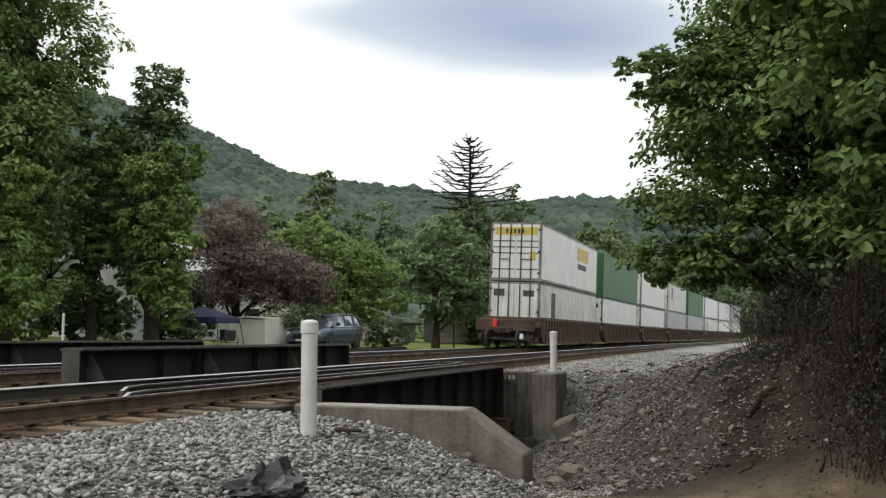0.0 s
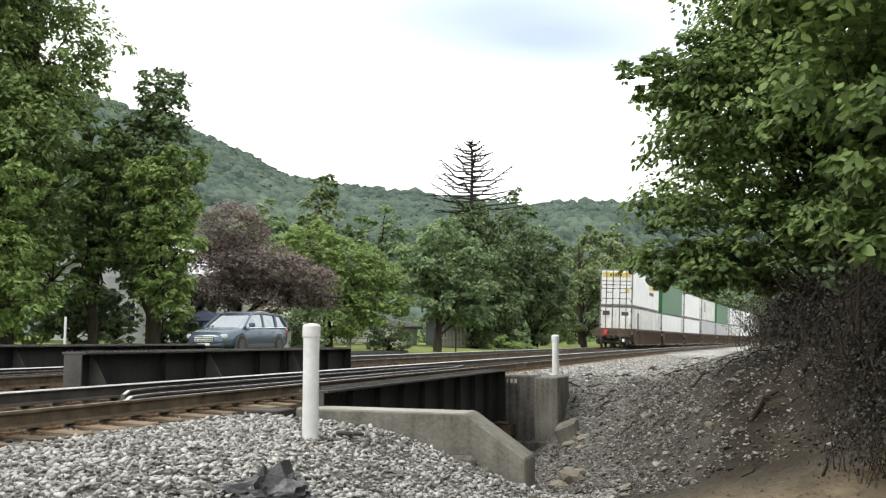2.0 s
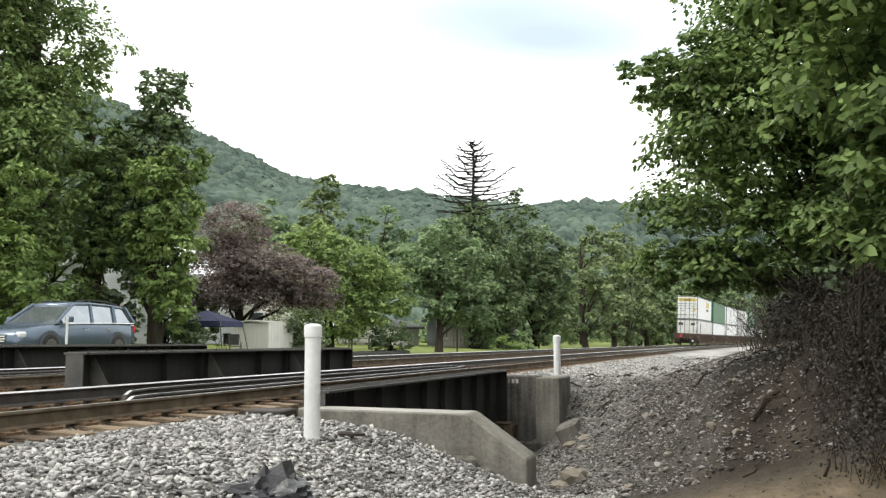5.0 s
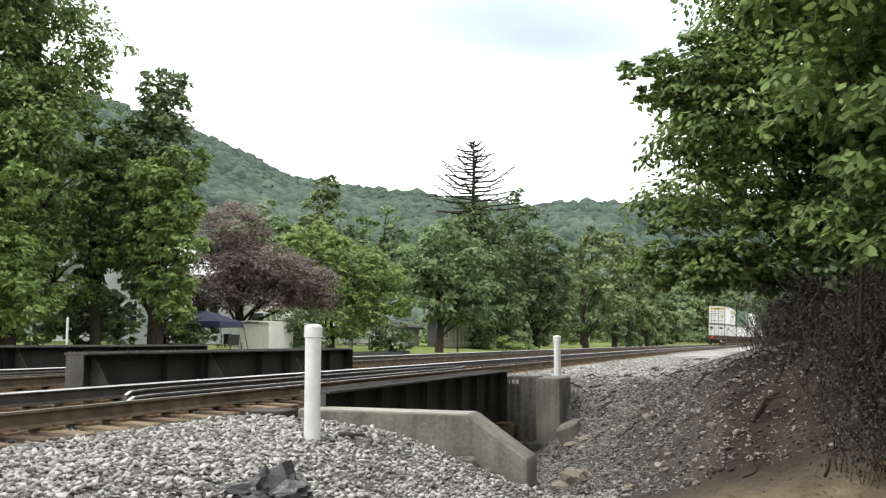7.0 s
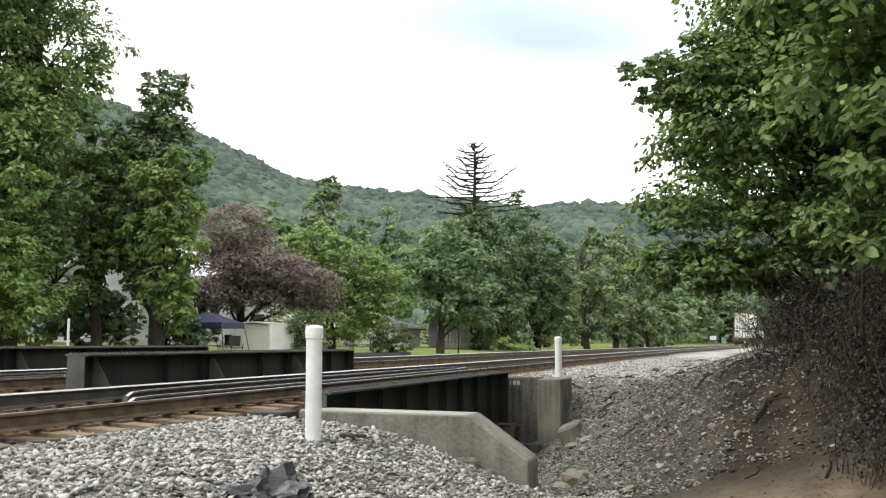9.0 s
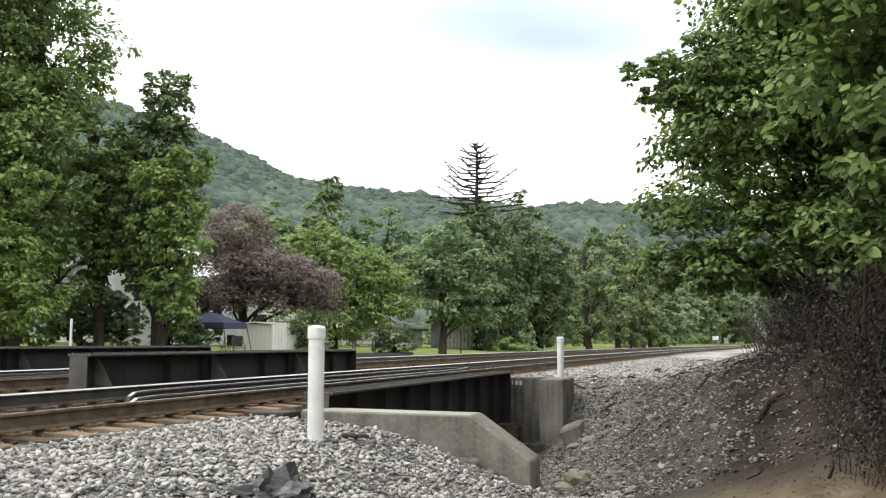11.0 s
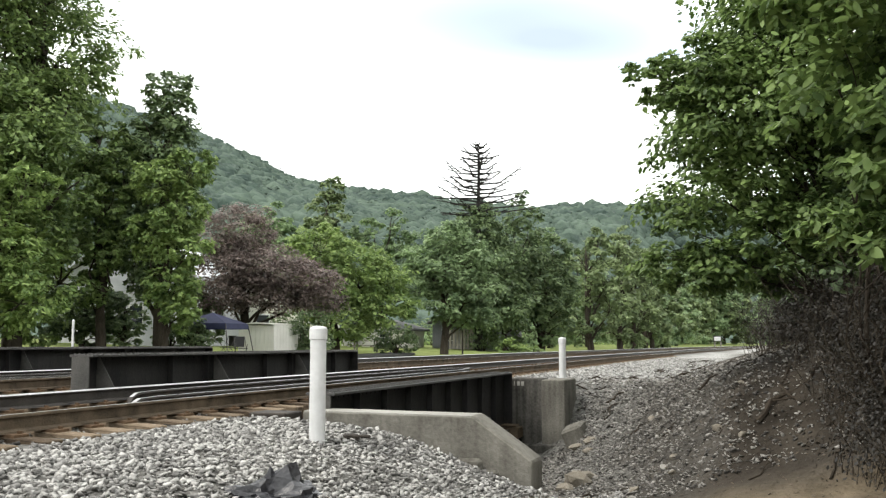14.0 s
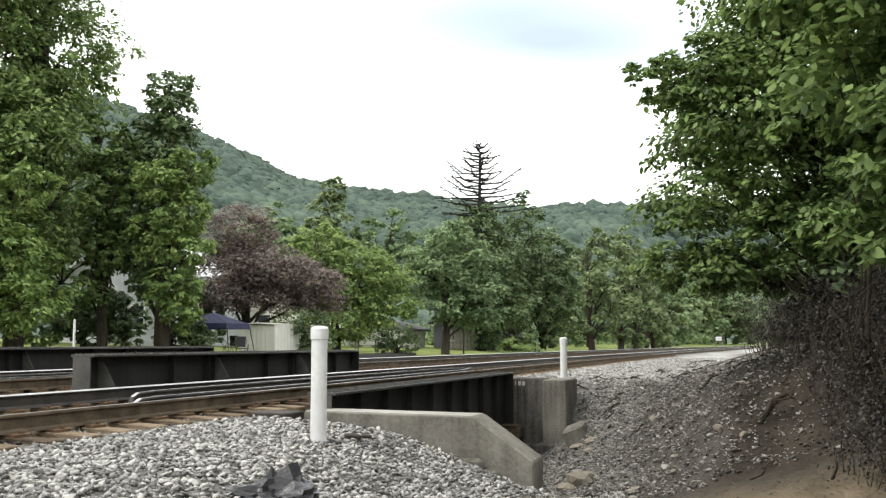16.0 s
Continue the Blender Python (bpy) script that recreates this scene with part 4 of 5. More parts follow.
def bank_bushes():
    """Dense bushes that close the bank below the trees, farther along the line."""
    rnd = random.Random(44)
    for k in range(26):
        s = 18.6 + 2.3 * k * (1 + 0.03 * k)
        o = 9.6 + rnd.uniform(0, 0.9) if s < 33 else 8.9 + rnd.uniform(0, 0.9)
        x, y = (float(v) for v in track_xy(s, o + 4))
        h, w = rnd.uniform(2.8, 4.2), rnd.uniform(1.5, 2.0)
        t = thing("bush", "dense dark green bush on the bank", "bush", pose(x, y, gz(x, y)), "bushes on the bank")
        for q in range(5):
            a = q * math.tau / 5 + k
            part("stem", tube(limb_path((0, 0, -0.1), (math.cos(a) * w * 0.5, math.sin(a) * w * 0.5, h * 0.8), rnd), [0.035, 0.03, 0.025, 0.018, 0.008], 5), M_BARK, t)
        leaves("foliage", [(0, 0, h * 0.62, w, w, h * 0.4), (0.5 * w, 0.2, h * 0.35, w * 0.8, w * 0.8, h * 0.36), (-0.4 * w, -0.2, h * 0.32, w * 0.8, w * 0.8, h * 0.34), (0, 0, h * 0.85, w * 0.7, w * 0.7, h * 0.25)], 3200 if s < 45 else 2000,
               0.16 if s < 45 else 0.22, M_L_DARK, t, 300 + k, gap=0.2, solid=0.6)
    for k in range(13):
        s = 92 + 9.5 * k * (1 + 0.04 * k)
        x, y = (float(v) for v in track_xy(s, -21.5 - rnd.uniform(0, 2.5)))
        h, w = rnd.uniform(2.4, 3.8), rnd.uniform(3.0, 4.2) * (1 + s / 300)
        t = thing("bush", "green bushy growth under the trees by the line", "bush", pose(x, y, gz(x, y)), "bushes along the lawn")
        for q in range(4):
            a = q * math.tau / 4 + k
            part("stem", tube(limb_path((0, 0, -0.1), (math.cos(a) * w * 0.5, math.sin(a) * w * 0.5, h * 0.8), rnd), [0.05, 0.04, 0.03, 0.02, 0.01], 5), M_BARK, t)
        leaves("foliage", [(0, 0, h * 0.5, w, w * 0.7, h * 0.5), (0.6 * w, 0, h * 0.4, w * 0.7, w * 0.7, h * 0.4), (-0.6 * w, 0, h * 0.4, w * 0.7, w * 0.7, h * 0.4)], 2200, 0.34 * (0.6 + s / 250), (M_L_OLIVE, M_L_MID)[k % 2], t, 600 + k, solid=0.5)


left_trees()
low_trees()
yard_trees()
spruce()
right_trees()
brush()
thickets()
bank_bushes()


# ---- wooded hills ----
RIDGE = ((-900, 340), (-520, 240), (-300, 192), (-190, 153), (-150, 135), (-115, 117), (-60, 107), (0, 101), (60, 93), (105, 97), (135, 95), (240, 110), (420, 140), (800, 180))


def hills():
    rx, rz = [a for a, _ in RIDGE], [b for _, b in RIDGE]
    rng = np.random.default_rng(77)

    def hz(x, y):
        q = np.clip((y - 200) / 500, 0, 1) - 0.0006 * np.clip(y - 700, 0, 900)
        _, r = station(x, y)
        return smooth(30, 150, -r) * q * np.interp(x * 700 / np.maximum(y, 300), rx, rz) * (1 + 0.03 * wobble(x, y, 0.012) * (1 - q)) - 1.0

    xs, ys = np.linspace(-1000, 900, 96), np.linspace(170, 1000, 44)
    X, Y = np.meshgrid(xs, ys)
    V = np.stack([X.ravel(), Y.ravel(), hz(X.ravel(), Y.ravel())], 1)
    i = (np.arange(43)[:, None] * 96 + np.arange(95)[None, :]).ravel()
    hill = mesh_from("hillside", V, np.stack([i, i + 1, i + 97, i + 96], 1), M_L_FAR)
    tagged(hill, "long wooded green hillside under an overcast sky", "hill", kind="structure")
    n = 6600
    y = 205 + 500 * rng.random(n) ** 0.62
    x = rng.uniform(-0.37, 0.42, n) * y
    keep = station(x, y)[1] < -62
    x, y = x[keep], y[keep]
    n = len(x)
    z = hz(x, y)
    r = rng.uniform(4.5, 9.0, n)
    # each crown: an uneven rounded dome
    oc = np.array([(1, 0, 0), (-1, 0, 0), (0, 1, 0), (0, -1, 0), (0, 0, 1), (0, 0, -1)], float)
    of = [(0, 2, 4), (2, 1, 4), (1, 3, 4), (3, 0, 4), (2, 0, 5), (1, 2, 5), (3, 1, 5), (0, 3, 5)]
    verts, faces, mid = [tuple(v) for v in oc], [], {}

    def half(a, b):
        key = (min(a, b), max(a, b))
        if key not in mid:
            v = np.array(verts[a]) + np.array(verts[b])
            verts.append(tuple(v / np.linalg.norm(v)))
            mid[key] = len(verts) - 1
        return mid[key]

    for a, b, c in of:
        ab, bc, ca = half(a, b), half(b, c), half(c, a)
        faces += [(a, ab, ca), (ab, b, bc), (ca, bc, c), (ab, bc, ca)]
    T, TF = np.array(verts), np.array(faces)
    V = T[None] * (1 + rng.uniform(-0.22, 0.22, (n, len(T), 1))) * np.stack([r, r, r * rng.uniform(0.8, 1.1, n)], 1)[:, None, :] * 0.8
    V += np.stack([x, y, z + 1.5], 1)[:, None, :]
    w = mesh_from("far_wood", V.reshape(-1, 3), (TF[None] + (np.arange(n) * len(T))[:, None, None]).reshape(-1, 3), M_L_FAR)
    w.data.polygons.foreach_set("use_smooth", [True] * len(w.data.polygons))
    tagged(w, "dense green broadleaf wood on the hillside", "wood", kind="stuff")
    blobs = np.stack([x, y, z + 2.0, r * 0.8, r * 0.8, r * 0.8], 1)
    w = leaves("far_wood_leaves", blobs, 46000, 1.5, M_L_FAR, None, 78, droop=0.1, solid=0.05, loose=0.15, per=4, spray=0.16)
    tagged(w, "loose outer leaves of the hillside wood", "wood", kind="stuff")


hills()


# ---- road ----
ROAD_R, ROAD_Z = -9.05, 0.06


def lane(s):
    """Offset of the lane's centre line: beside the railway, then bending off to the houses."""
    return ROAD_R - 0.02 * max(s - 48.0, 0.0) ** 2


def build_road():
    bm = bmesh.new()
    prev = None
    for s in np.arange(-20, 67.1, 1.5):
        row = []
        for d, z in ((-1.55, ROAD_Z - 0.3), (-1.48, ROAD_Z), (0.0, ROAD_Z + 0.03), (1.48, ROAD_Z), (1.55, ROAD_Z - 0.3)):
            x, y = track_xy(s, lane(s) + d)
            row.append(bm.verts.new((x, y, z)))
        if prev:
            for k in range(4):
                bm.faces.new((prev[k], prev[k + 1], row[k + 1], row[k]))
        prev = row
    tagged(link("road", bm, M_ASPHALT), "narrow grey asphalt lane beside the railway", "road", kind="structure")


build_road()


# ---- train ----
UNIT, BOX_L, BOX_W, BOX_H = 18.6, 16.15, 2.59, 2.9
MOVING = []


def corrugated(bm, x, y0, y1, z0, z1, sign, pitch=0.42, d=0.06):
    """A ribbed steel side along y, ribs standing out of the plane x."""
    n = int((y1 - y0) / pitch)
    p = (y1 - y0) / n
    prof = []
    for k in range(n):
        a = y0 + k * p
        prof += [(a, 0), (a + 0.3 * p, 0), (a + 0.42 * p, d), (a + 0.88 * p, d)]
    prof.append((y1, 0))
    lo = [bm.verts.new((x + sign * b, a, z0)) for a, b in prof]
    hi = [bm.verts.new((x + sign * b, a, z1)) for a, b in prof]
    for k in range(len(prof) - 1):
        bm.faces.new((lo[k], lo[k + 1], hi[k + 1], hi[k]))


def container(m, label, ribbed, doors, logo):
    """A long container, its rear doors at y = 0, standing on z = 0."""
    c = thing("shipping_container", label, "container", group="containers on the train")
    w = BOX_W / 2
    part("shell", boxes((-w + 0.04, w - 0.04, 0.03, BOX_L - 0.03, 0.12, BOX_H - 0.03)), m, c)
    fr = bmesh.new()
    for x in (-w, w - 0.1):
        for y0, y1 in ((0, 0.14), (BOX_L - 0.14, BOX_L)):
            box(fr, x, x + 0.1, y0, y1, 0, BOX_H)
        box(fr, x, x + 0.1, 0.14, BOX_L - 0.14, 0, 0.13)
        box(fr, x, x + 0.1, 0.14, BOX_L - 0.14, BOX_H - 0.1, BOX_H)
    for y0 in (0, BOX_L - 0.1):
        box(fr, -w + 0.1, w - 0.1, y0, y0 + 0.1, 0, 0.12)
        box(fr, -w + 0.1, w - 0.1, y0, y0 + 0.1, BOX_H - 0.09, BOX_H)
    part("frame", fr, M_FRAME if m in (M_WHITE, M_DIRTYW) else m, c)
    for sg in (-1, 1):
        bm = bmesh.new()
        if ribbed:
            corrugated(bm, sg * (w - 0.055), 0.14, BOX_L - 0.14, 0.13, BOX_H - 0.1, sg)
        else:
            box(bm, sg * (w - 0.03) - 0.012, sg * (w - 0.03) + 0.012, 0.14, BOX_L - 0.14, 0.13, BOX_H - 0.1)
        part("side_panel", bm, m, c)
    if doors:
        for sg in (-1, 1):
            d = part("door", boxes((0.02 if sg > 0 else -w + 0.12, w - 0.12 if sg > 0 else -0.02, -0.015, 0.025, 0.14, BOX_H - 0.1), bevel=0.01), m, c)
            for dx in (0.28, 0.8):
                part("lock_bar", tube([(sg * dx, -0.05, 0.1), (sg * dx, -0.05, BOX_H - 0.06)], [0.03, 0.03], 8), M_BAR, d, "grimy dark locking bar")
            if logo:
                for zz in (0.55, 1.35, 1.65, 1.95):
                    part("door_rib", boxes((min(sg * 0.06, sg * 1.15), max(sg * 0.06, sg * 1.15), -0.03, -0.014, zz, zz + 0.05)), M_BAR, d)
            for zz in (0.35, 1.4, 2.5):
                part("hinge", boxes((sg * (w - 0.1) - 0.07, sg * (w - 0.1) + 0.07, -0.035, -0.014, zz, zz + 0.09)), M_BAR, d)
            part("handle", boxes((sg * 0.54 - 0.22, sg * 0.54 + 0.22, -0.08, -0.055, 1.05, 1.1)), M_BAR, d)
    if logo:
        part("sign_board", boxes((-1.1, 1.1, -0.035, -0.028, 2.28, 2.66)), M_YELLOW, c, "yellow panel with black bars")
        bm = bmesh.new()
        for k in range(5):
            box(bm, -0.52 + k * 0.2, -0.4 + k * 0.2, -0.039, -0.036, 2.36, 2.58)
        part("sign_bars", bm, M_BLACK, c, "black bars in place of a name")
        part("placard", boxes((0.72, 1.02, -0.035, -0.028, 1.05, 1.45)), M_YELLOW, c)
        part("sign_board", boxes((w - 0.006, w + 0.004, 9.4, 12.8, 1.75, 2.5)), M_YELLOW, c, "yellow square panel")
        part("sign_bars", boxes((w - 0.006, w + 0.004, 9.6, 12.2, 1.25, 1.55)), M_BLACK, c, "dark bar in place of lettering")
    else:
        part("placard", boxes((-1.05, -0.5, -0.035, -0.028, 2.2, 2.55), (0.45, 1.0, -0.035, -0.028, 2.2, 2.5)) if doors else boxes((w - 0.006, w + 0.038, 2.6, 3.3, 1.7, 2.3)), M_BAR, c, "small grey placard")
        if ribbed:
            part("placard", boxes((w - 0.005, w + 0.008, 2.6, 3.6, 1.2, 2.5)), M_BAR, c, "tall grey placard")
    return c


def truck(parent, y):
    t = part("truck", boxes((-1.1, -0.92, y - 1.35, y + 1.35, 0.42, 0.68), (0.92, 1.1, y - 1.35, y + 1.35, 0.42, 0.68), (-1.0, 1.0, y - 0.25, y + 0.25, 0.5, 0.85),
                            (-1.12, -0.9, y - 0.4, y + 0.4, 0.25, 0.45), (0.9, 1.12, y - 0.4, y + 0.4, 0.25, 0.45), bevel=0.03), M_TRUCK, parent, "dark iron four-wheel truck")
    out = []
    for dy in (-0.89, 0.89):
        bm = bmesh.new()
        for x0 in (-0.8, 0.68):
            ring(bm, [(x0, 0, 0), (x0 + 0.03, 0, 0), (x0 + 0.12, 0, 0)], [0.36, 0.46, 0.44], 20)
            box(bm, x0 - 0.012 if x0 < 0 else x0 + 0.125, x0 - 0.002 if x0 < 0 else x0 + 0.135, -0.3, 0.3, -0.06, 0.06)
        ring(bm, [(-0.95, 0, 0), (0.95, 0, 0)], [0.08, 0.08], 10)
        ws = part("wheelset", bm, M_TRUCK, t)
        ws.location = (0, y + dy, 0.46)
        out.append((ws, y + dy))
    return out


def well_car(last):
    """An articulated well car unit, its rear end at y = 0."""
    c = thing("well_car", "rusty brown well car with ribbed side sills", "railway car", group="cars of the train")
    L0, L1 = 1.9, UNIT - 0.3
    w = 1.47
    for sg in (-1, 1):
        x0, x1 = (sg * w - 0.05, sg * w + 0.05)
        part("side_sill", boxes((x0, x1, L0 - 0.3, L1 - 0.5, 0.35, 1.42), (x0 - 0.05, x1 + 0.05, L0 - 0.4, L1 - 0.4, 1.42, 1.56), (x0 - 0.05, x1 + 0.05, L0, L1 - 0.9, 0.25, 0.36), bevel=0.01), M_CARRUST, c)
        rib = None
        for k in range(24):
            yy = L0 + 0.2 + k * (L1 - L0 - 1.2) / 23
            if rib is None:
                rib = part("side_rib", boxes((sg * (w + 0.05), sg * (w + 0.11), -0.05, 0.05, 0.36, 1.42) if sg > 0 else (sg * (w + 0.11), sg * (w + 0.05), -0.05, 0.05, 0.36, 1.42)), M_CARRUST, c)
                rib.location.y = yy
            else:
                r2 = new("side_rib", rib.data)
                r2.parent, r2.location.y = c, yy
    part("end_platform", boxes((-1.45, 1.45, 0.05, L0 - 0.35, 1.05, 1.3), (-0.35, 0.35, -0.6, 0.3, 0.75, 1.05), (-1.5, 1.5, L0 - 0.5, L0 - 0.3, 0.6, 1.55), (-1.45, 1.45, 0.0, 0.12, 0.85, 1.42), bevel=0.03), M_CARRUST, c)
    part("well_floor", boxes((-1.4, 1.4, L0 - 0.3, L1 - 0.5, 0.28, 0.36), (-1.45, 1.45, L1 - 0.6, L1 - 0.4, 0.3, 1.55)), M_CARRUST, c)
    wheels = truck(c, 0.55 if last else 0.1)
    if last:
        part("end_lamp", boxes((-0.62, -0.38, -0.12, -0.01, 1.0, 1.4), bevel=0.03), M_RED, c, "red end-of-train marker")
        part("air_hose", tube([(0.25, -0.1, 0.95), (0.3, -0.3, 0.7), (0.28, -0.35, 0.35)], [0.03, 0.03, 0.03], 8), M_BLACK, c)
        part("coupler", boxes((-0.12, 0.12, -0.75, -0.6, 0.72, 1.02), (-0.2, 0.02, -0.95, -0.75, 0.72, 1.02), bevel=0.03), M_TRUCK, c, "rusted knuckle coupler")
        for sg in (-1, 1):
            part("grab_iron", tube([(sg * 1.35, -0.05, 0.5), (sg * 1.35, -0.08, 0.6), (sg * 1.35, -0.08, 1.35)], [0.015] * 3, 6), M_CARRUST, c)
        part("wheel_plate", boxes((0.95, 1.12, -0.86, -0.85, 0.5, 0.75)), M_WHITE, c, "white stencilled plate")
    return c, wheels


def build_train():
    looks = [(M_WHITE, "white smooth-sided container with yellow panels", False, True, True, M_DIRTYW, "dirty white ribbed container with closed doors", True),
             (M_GREENP, "dark green smooth-sided steel container on the train", False, False, False, M_WHITE, "plain white smooth-sided steel container on the train", False),
             (M_WHITE, "plain white smooth-sided steel container on the train", False, False, False, M_WHITE, "plain white smooth-sided steel container on the train", False),
             (M_DIRTYW, "dirty white ribbed steel container on the train", True, False, False, M_GREYP, "plain grey steel container in the well", False),
             (M_GREENP, "dark green smooth-sided steel container on the train", False, False, False, M_GREYP, "plain grey steel container in the well", False),
             (M_WHITE, "plain white smooth-sided steel container on the train", False, False, False, M_DIRTYW, "dirty white container in the well", True),
             (M_WHITE, "plain white smooth-sided steel container on the train", False, False, False, M_WHITE, "plain white steel container in the well", False),
             (M_GREYP, "plain grey smooth-sided steel container on the train", False, False, False, M_DIRTYW, "dirty white container in the well", True)]
    for k, (m1, l1, rib1, doors, logo, m2, l2, rib2) in enumerate(looks):
        car, wheels = well_car(k == 0)
        up = container(m1, l1, rib1, True, logo)
        lo = container(m2, l2, rib2, True, False)
        MOVING.append((k, car, lo, up, wheels))


build_train()


def arc_table():
    s = np.arange(0, 700, 0.5)
    ds = np.sqrt(1 + (CB + 2 * CC * s) ** 2)
    return s, np.concatenate([[0], np.cumsum((ds[1:] + ds[:-1]) * 0.25)])


ARC_S, ARC_L = arc_table()
TRAIN_S0, TRAIN_V, TRAIN_A = 46.6, 15.3, 0.16      # rear end's station at the start, speed in m/s, half its gain each second
CANT = math.degrees(math.atan2(0.065, 1.5))


def run(t):
    """Metres the train has gone after t seconds."""
    return TRAIN_V * t + TRAIN_A * t * t


def on_rail(length):
    """Pose on the far track at a length along it."""
    s = float(np.interp(length, ARC_L, ARC_S))
    x, y = track_xy(s, 0.0)
    return pose(float(x), float(y), 0.12, 0, 0, -math.degrees(heading(s))) @ pose(0, 0, 0, 0, CANT, 0)


# ---- parked things, sheds, houses ----
def shed():
    s = thing("shed", "cream metal-sided shed with a low roof", "shed", pose(-9.1, 46.5, gz(-9.1, 46.5) - 0.13, 0, 0, -24))
    part("wall", boxes((-1.0, 1.0, 0, 2.1, 0, 1.6)), M_SIDING, s)
    for k in range(8):
        part("siding_strip", boxes((-1.0 + k * 0.25, -0.77 + k * 0.25, -0.02, 0, 0.02, 1.58)), M_SIDING, s)
    for k in range(8):
        part("siding_strip", boxes((1.0, 1.02, k * 0.26, 0.235 + k * 0.26, 0.02, 1.58)), M_SIDING, s)
    bm = bmesh.new()
    prism(bm, ((-1.03, 1.6), (0, 1.66), (1.03, 1.6), (1.03, 1.63), (0, 1.72), (-1.03, 1.63)), (1, 0, 0), (0, 0, 1), ((0, -0.15, 0), (0, 2.2, 0)))
    part("roof", bm, M_SIDING, s)


def canopy():
    """A low square pop-up canopy: cloth roof, valance and four slanting legs."""
    c = thing("canopy_tent", "navy blue pop-up canopy in front of the shed", "canopy", pose(-10.5, 43.6, gz(-10.5, 43.6) - 0.08, 0, 0, -12))
    bm = bmesh.new()
    v = [bm.verts.new(p) for p in ((-1.2, -1.2, 1.5), (1.2, -1.2, 1.5), (1.2, 1.2, 1.5), (-1.2, 1.2, 1.5), (0, 0, 2.0))]
    lo = [bm.verts.new(p) for p in ((-1.22, -1.22, 1.26), (1.22, -1.22, 1.26), (1.22, 1.22, 1.26), (-1.22, 1.22, 1.26))]
    for k in range(4):
        bm.faces.new((v[k], v[(k + 1) % 4], v[4]))
        bm.faces.new((lo[k], lo[(k + 1) % 4], v[(k + 1) % 4], v[k]))
    part("cloth", bm, M_NAVY, c)
    for x in (-1, 1):
        for y in (-1, 1):
            part("leg", tube([(x * 1.42, y * 1.42, 0), (x * 1.18, y * 1.18, 1.5)], [0.025, 0.022], 6), M_BAR, c)


def house(x, y, rot, w, d, h, roof_h, m, mr, label, windows):
    hs = thing("house", label, "house", pose(x, y, gz(x, y) - 0.1, 0, 0, rot))
    part("wall", boxes((-w / 2, w / 2, 0, d, 0, h)), m, hs)
    bm = bmesh.new()
    prism(bm, ((-w / 2 - 0.4, h - 0.1), (0, h + roof_h), (w / 2 + 0.4, h - 0.1), (w / 2 + 0.4, h + 0.08), (0, h + roof_h + 0.2), (-w / 2 - 0.4, h + 0.08)), (1, 0, 0), (0, 0, 1), ((0, -0.4, 0), (0, d + 0.4, 0)))
    part("roof", bm, mr, hs)
    bm = bmesh.new()
    prism(bm, ((-w / 2, h), (0, h + roof_h), (w / 2, h)), (1, 0, 0), (0, 0, 1), ((0, -0.003, 0), (0, d, 0)))
    part("gable", bm, m, hs)
    for wx, wz, ww, wh in windows:
        f = part("window", boxes((wx - ww / 2 - 0.08, wx + ww / 2 + 0.08, -0.06, 0.02, wz - 0.08, wz + wh + 0.08)), M_WHITE, hs)
        part("pane", boxes((wx - ww / 2, wx + ww / 2, -0.07, -0.062, wz, wz + wh / 2 - 0.02), (wx - ww / 2, wx + ww / 2, -0.07, -0.062, wz + wh / 2 + 0.02, wz + wh)), M_WINDOW, f)
    k, zz = 0, 0.2
    bm = bmesh.new()
    while zz < h - 0.1:
        box(bm, -w / 2, w / 2, -0.025, -0.004, zz, zz + 0.16)
        zz += 0.2
    part("siding", bm, m, hs)
    return hs


house(-20.2, 59, -18, 8, 9, 4.2, 2.2, M_TIN, M_TIN, "pale blue-white house with a metal roof behind trees", [(-2, 1, 0.9, 1.4), (1.6, 1, 0.9, 1.4)])
house(-13.8, 66, -18, 7, 8, 3.0, 2.0, M_SIDING, M_ROOF, "white-sided house with a shingle roof behind trees", [(-1.8, 0.9, 0.9, 1.3), (1.5, 0.9, 0.9, 1.3)])
house(1.6, 84, -18, 6, 8, 2.4, 1.4, M_GREYSIDE, M_ROOF, "grey house with a porch behind the lawn", [(-1.6, 0.9, 0.9, 1.2), (1.5, 0.9, 0.9, 1.2)])
house(-6.2, 79, -18, 5, 6, 1.5, 0.7, M_SIDING, M_ROOF, "pale-sided low house beyond the lawn", [(-1.4, 0.5, 0.7, 0.7), (1.2, 0.5, 0.7, 0.7)])
shed()
canopy()


# ---- small things round the line ----
def trash_bag():
    x, y = -1.38, 7.4
    z = gz(x, y)
    b = thing("plastic_bag", "crumpled black plastic bag lying on the ballast", "bag", pose(x, y, z + 0.03))
    bm = bmesh.new()
    bmesh.ops.create_icosphere(bm, subdivisions=4, radius=1.0)
    for v in bm.verts:
        d = v.co.copy()
        n = noise.noise(d * 1.9 + Vector((3, 1, 5))) * 0.5 + (0.5 - abs(noise.noise(d * 3.6 + Vector((7, 2, 1))))) * 0.7 - abs(noise.noise(d * 8.0)) * 0.35
        h = 0.10 + 0.2 * math.exp(-((d.x - 0.3) ** 2 + (d.y + 0.1) ** 2) * 11) + 0.05 * math.exp(-((d.x - 0.75) ** 2) * 14)
        v.co = Vector((d.x * 0.36 * (1 + 0.7 * n), d.y * 0.25 * (1 + 0.7 * n), max(-0.05, d.z * h * (0.8 + 1.2 * n))))
    part("film", bm, M_BAG, b)


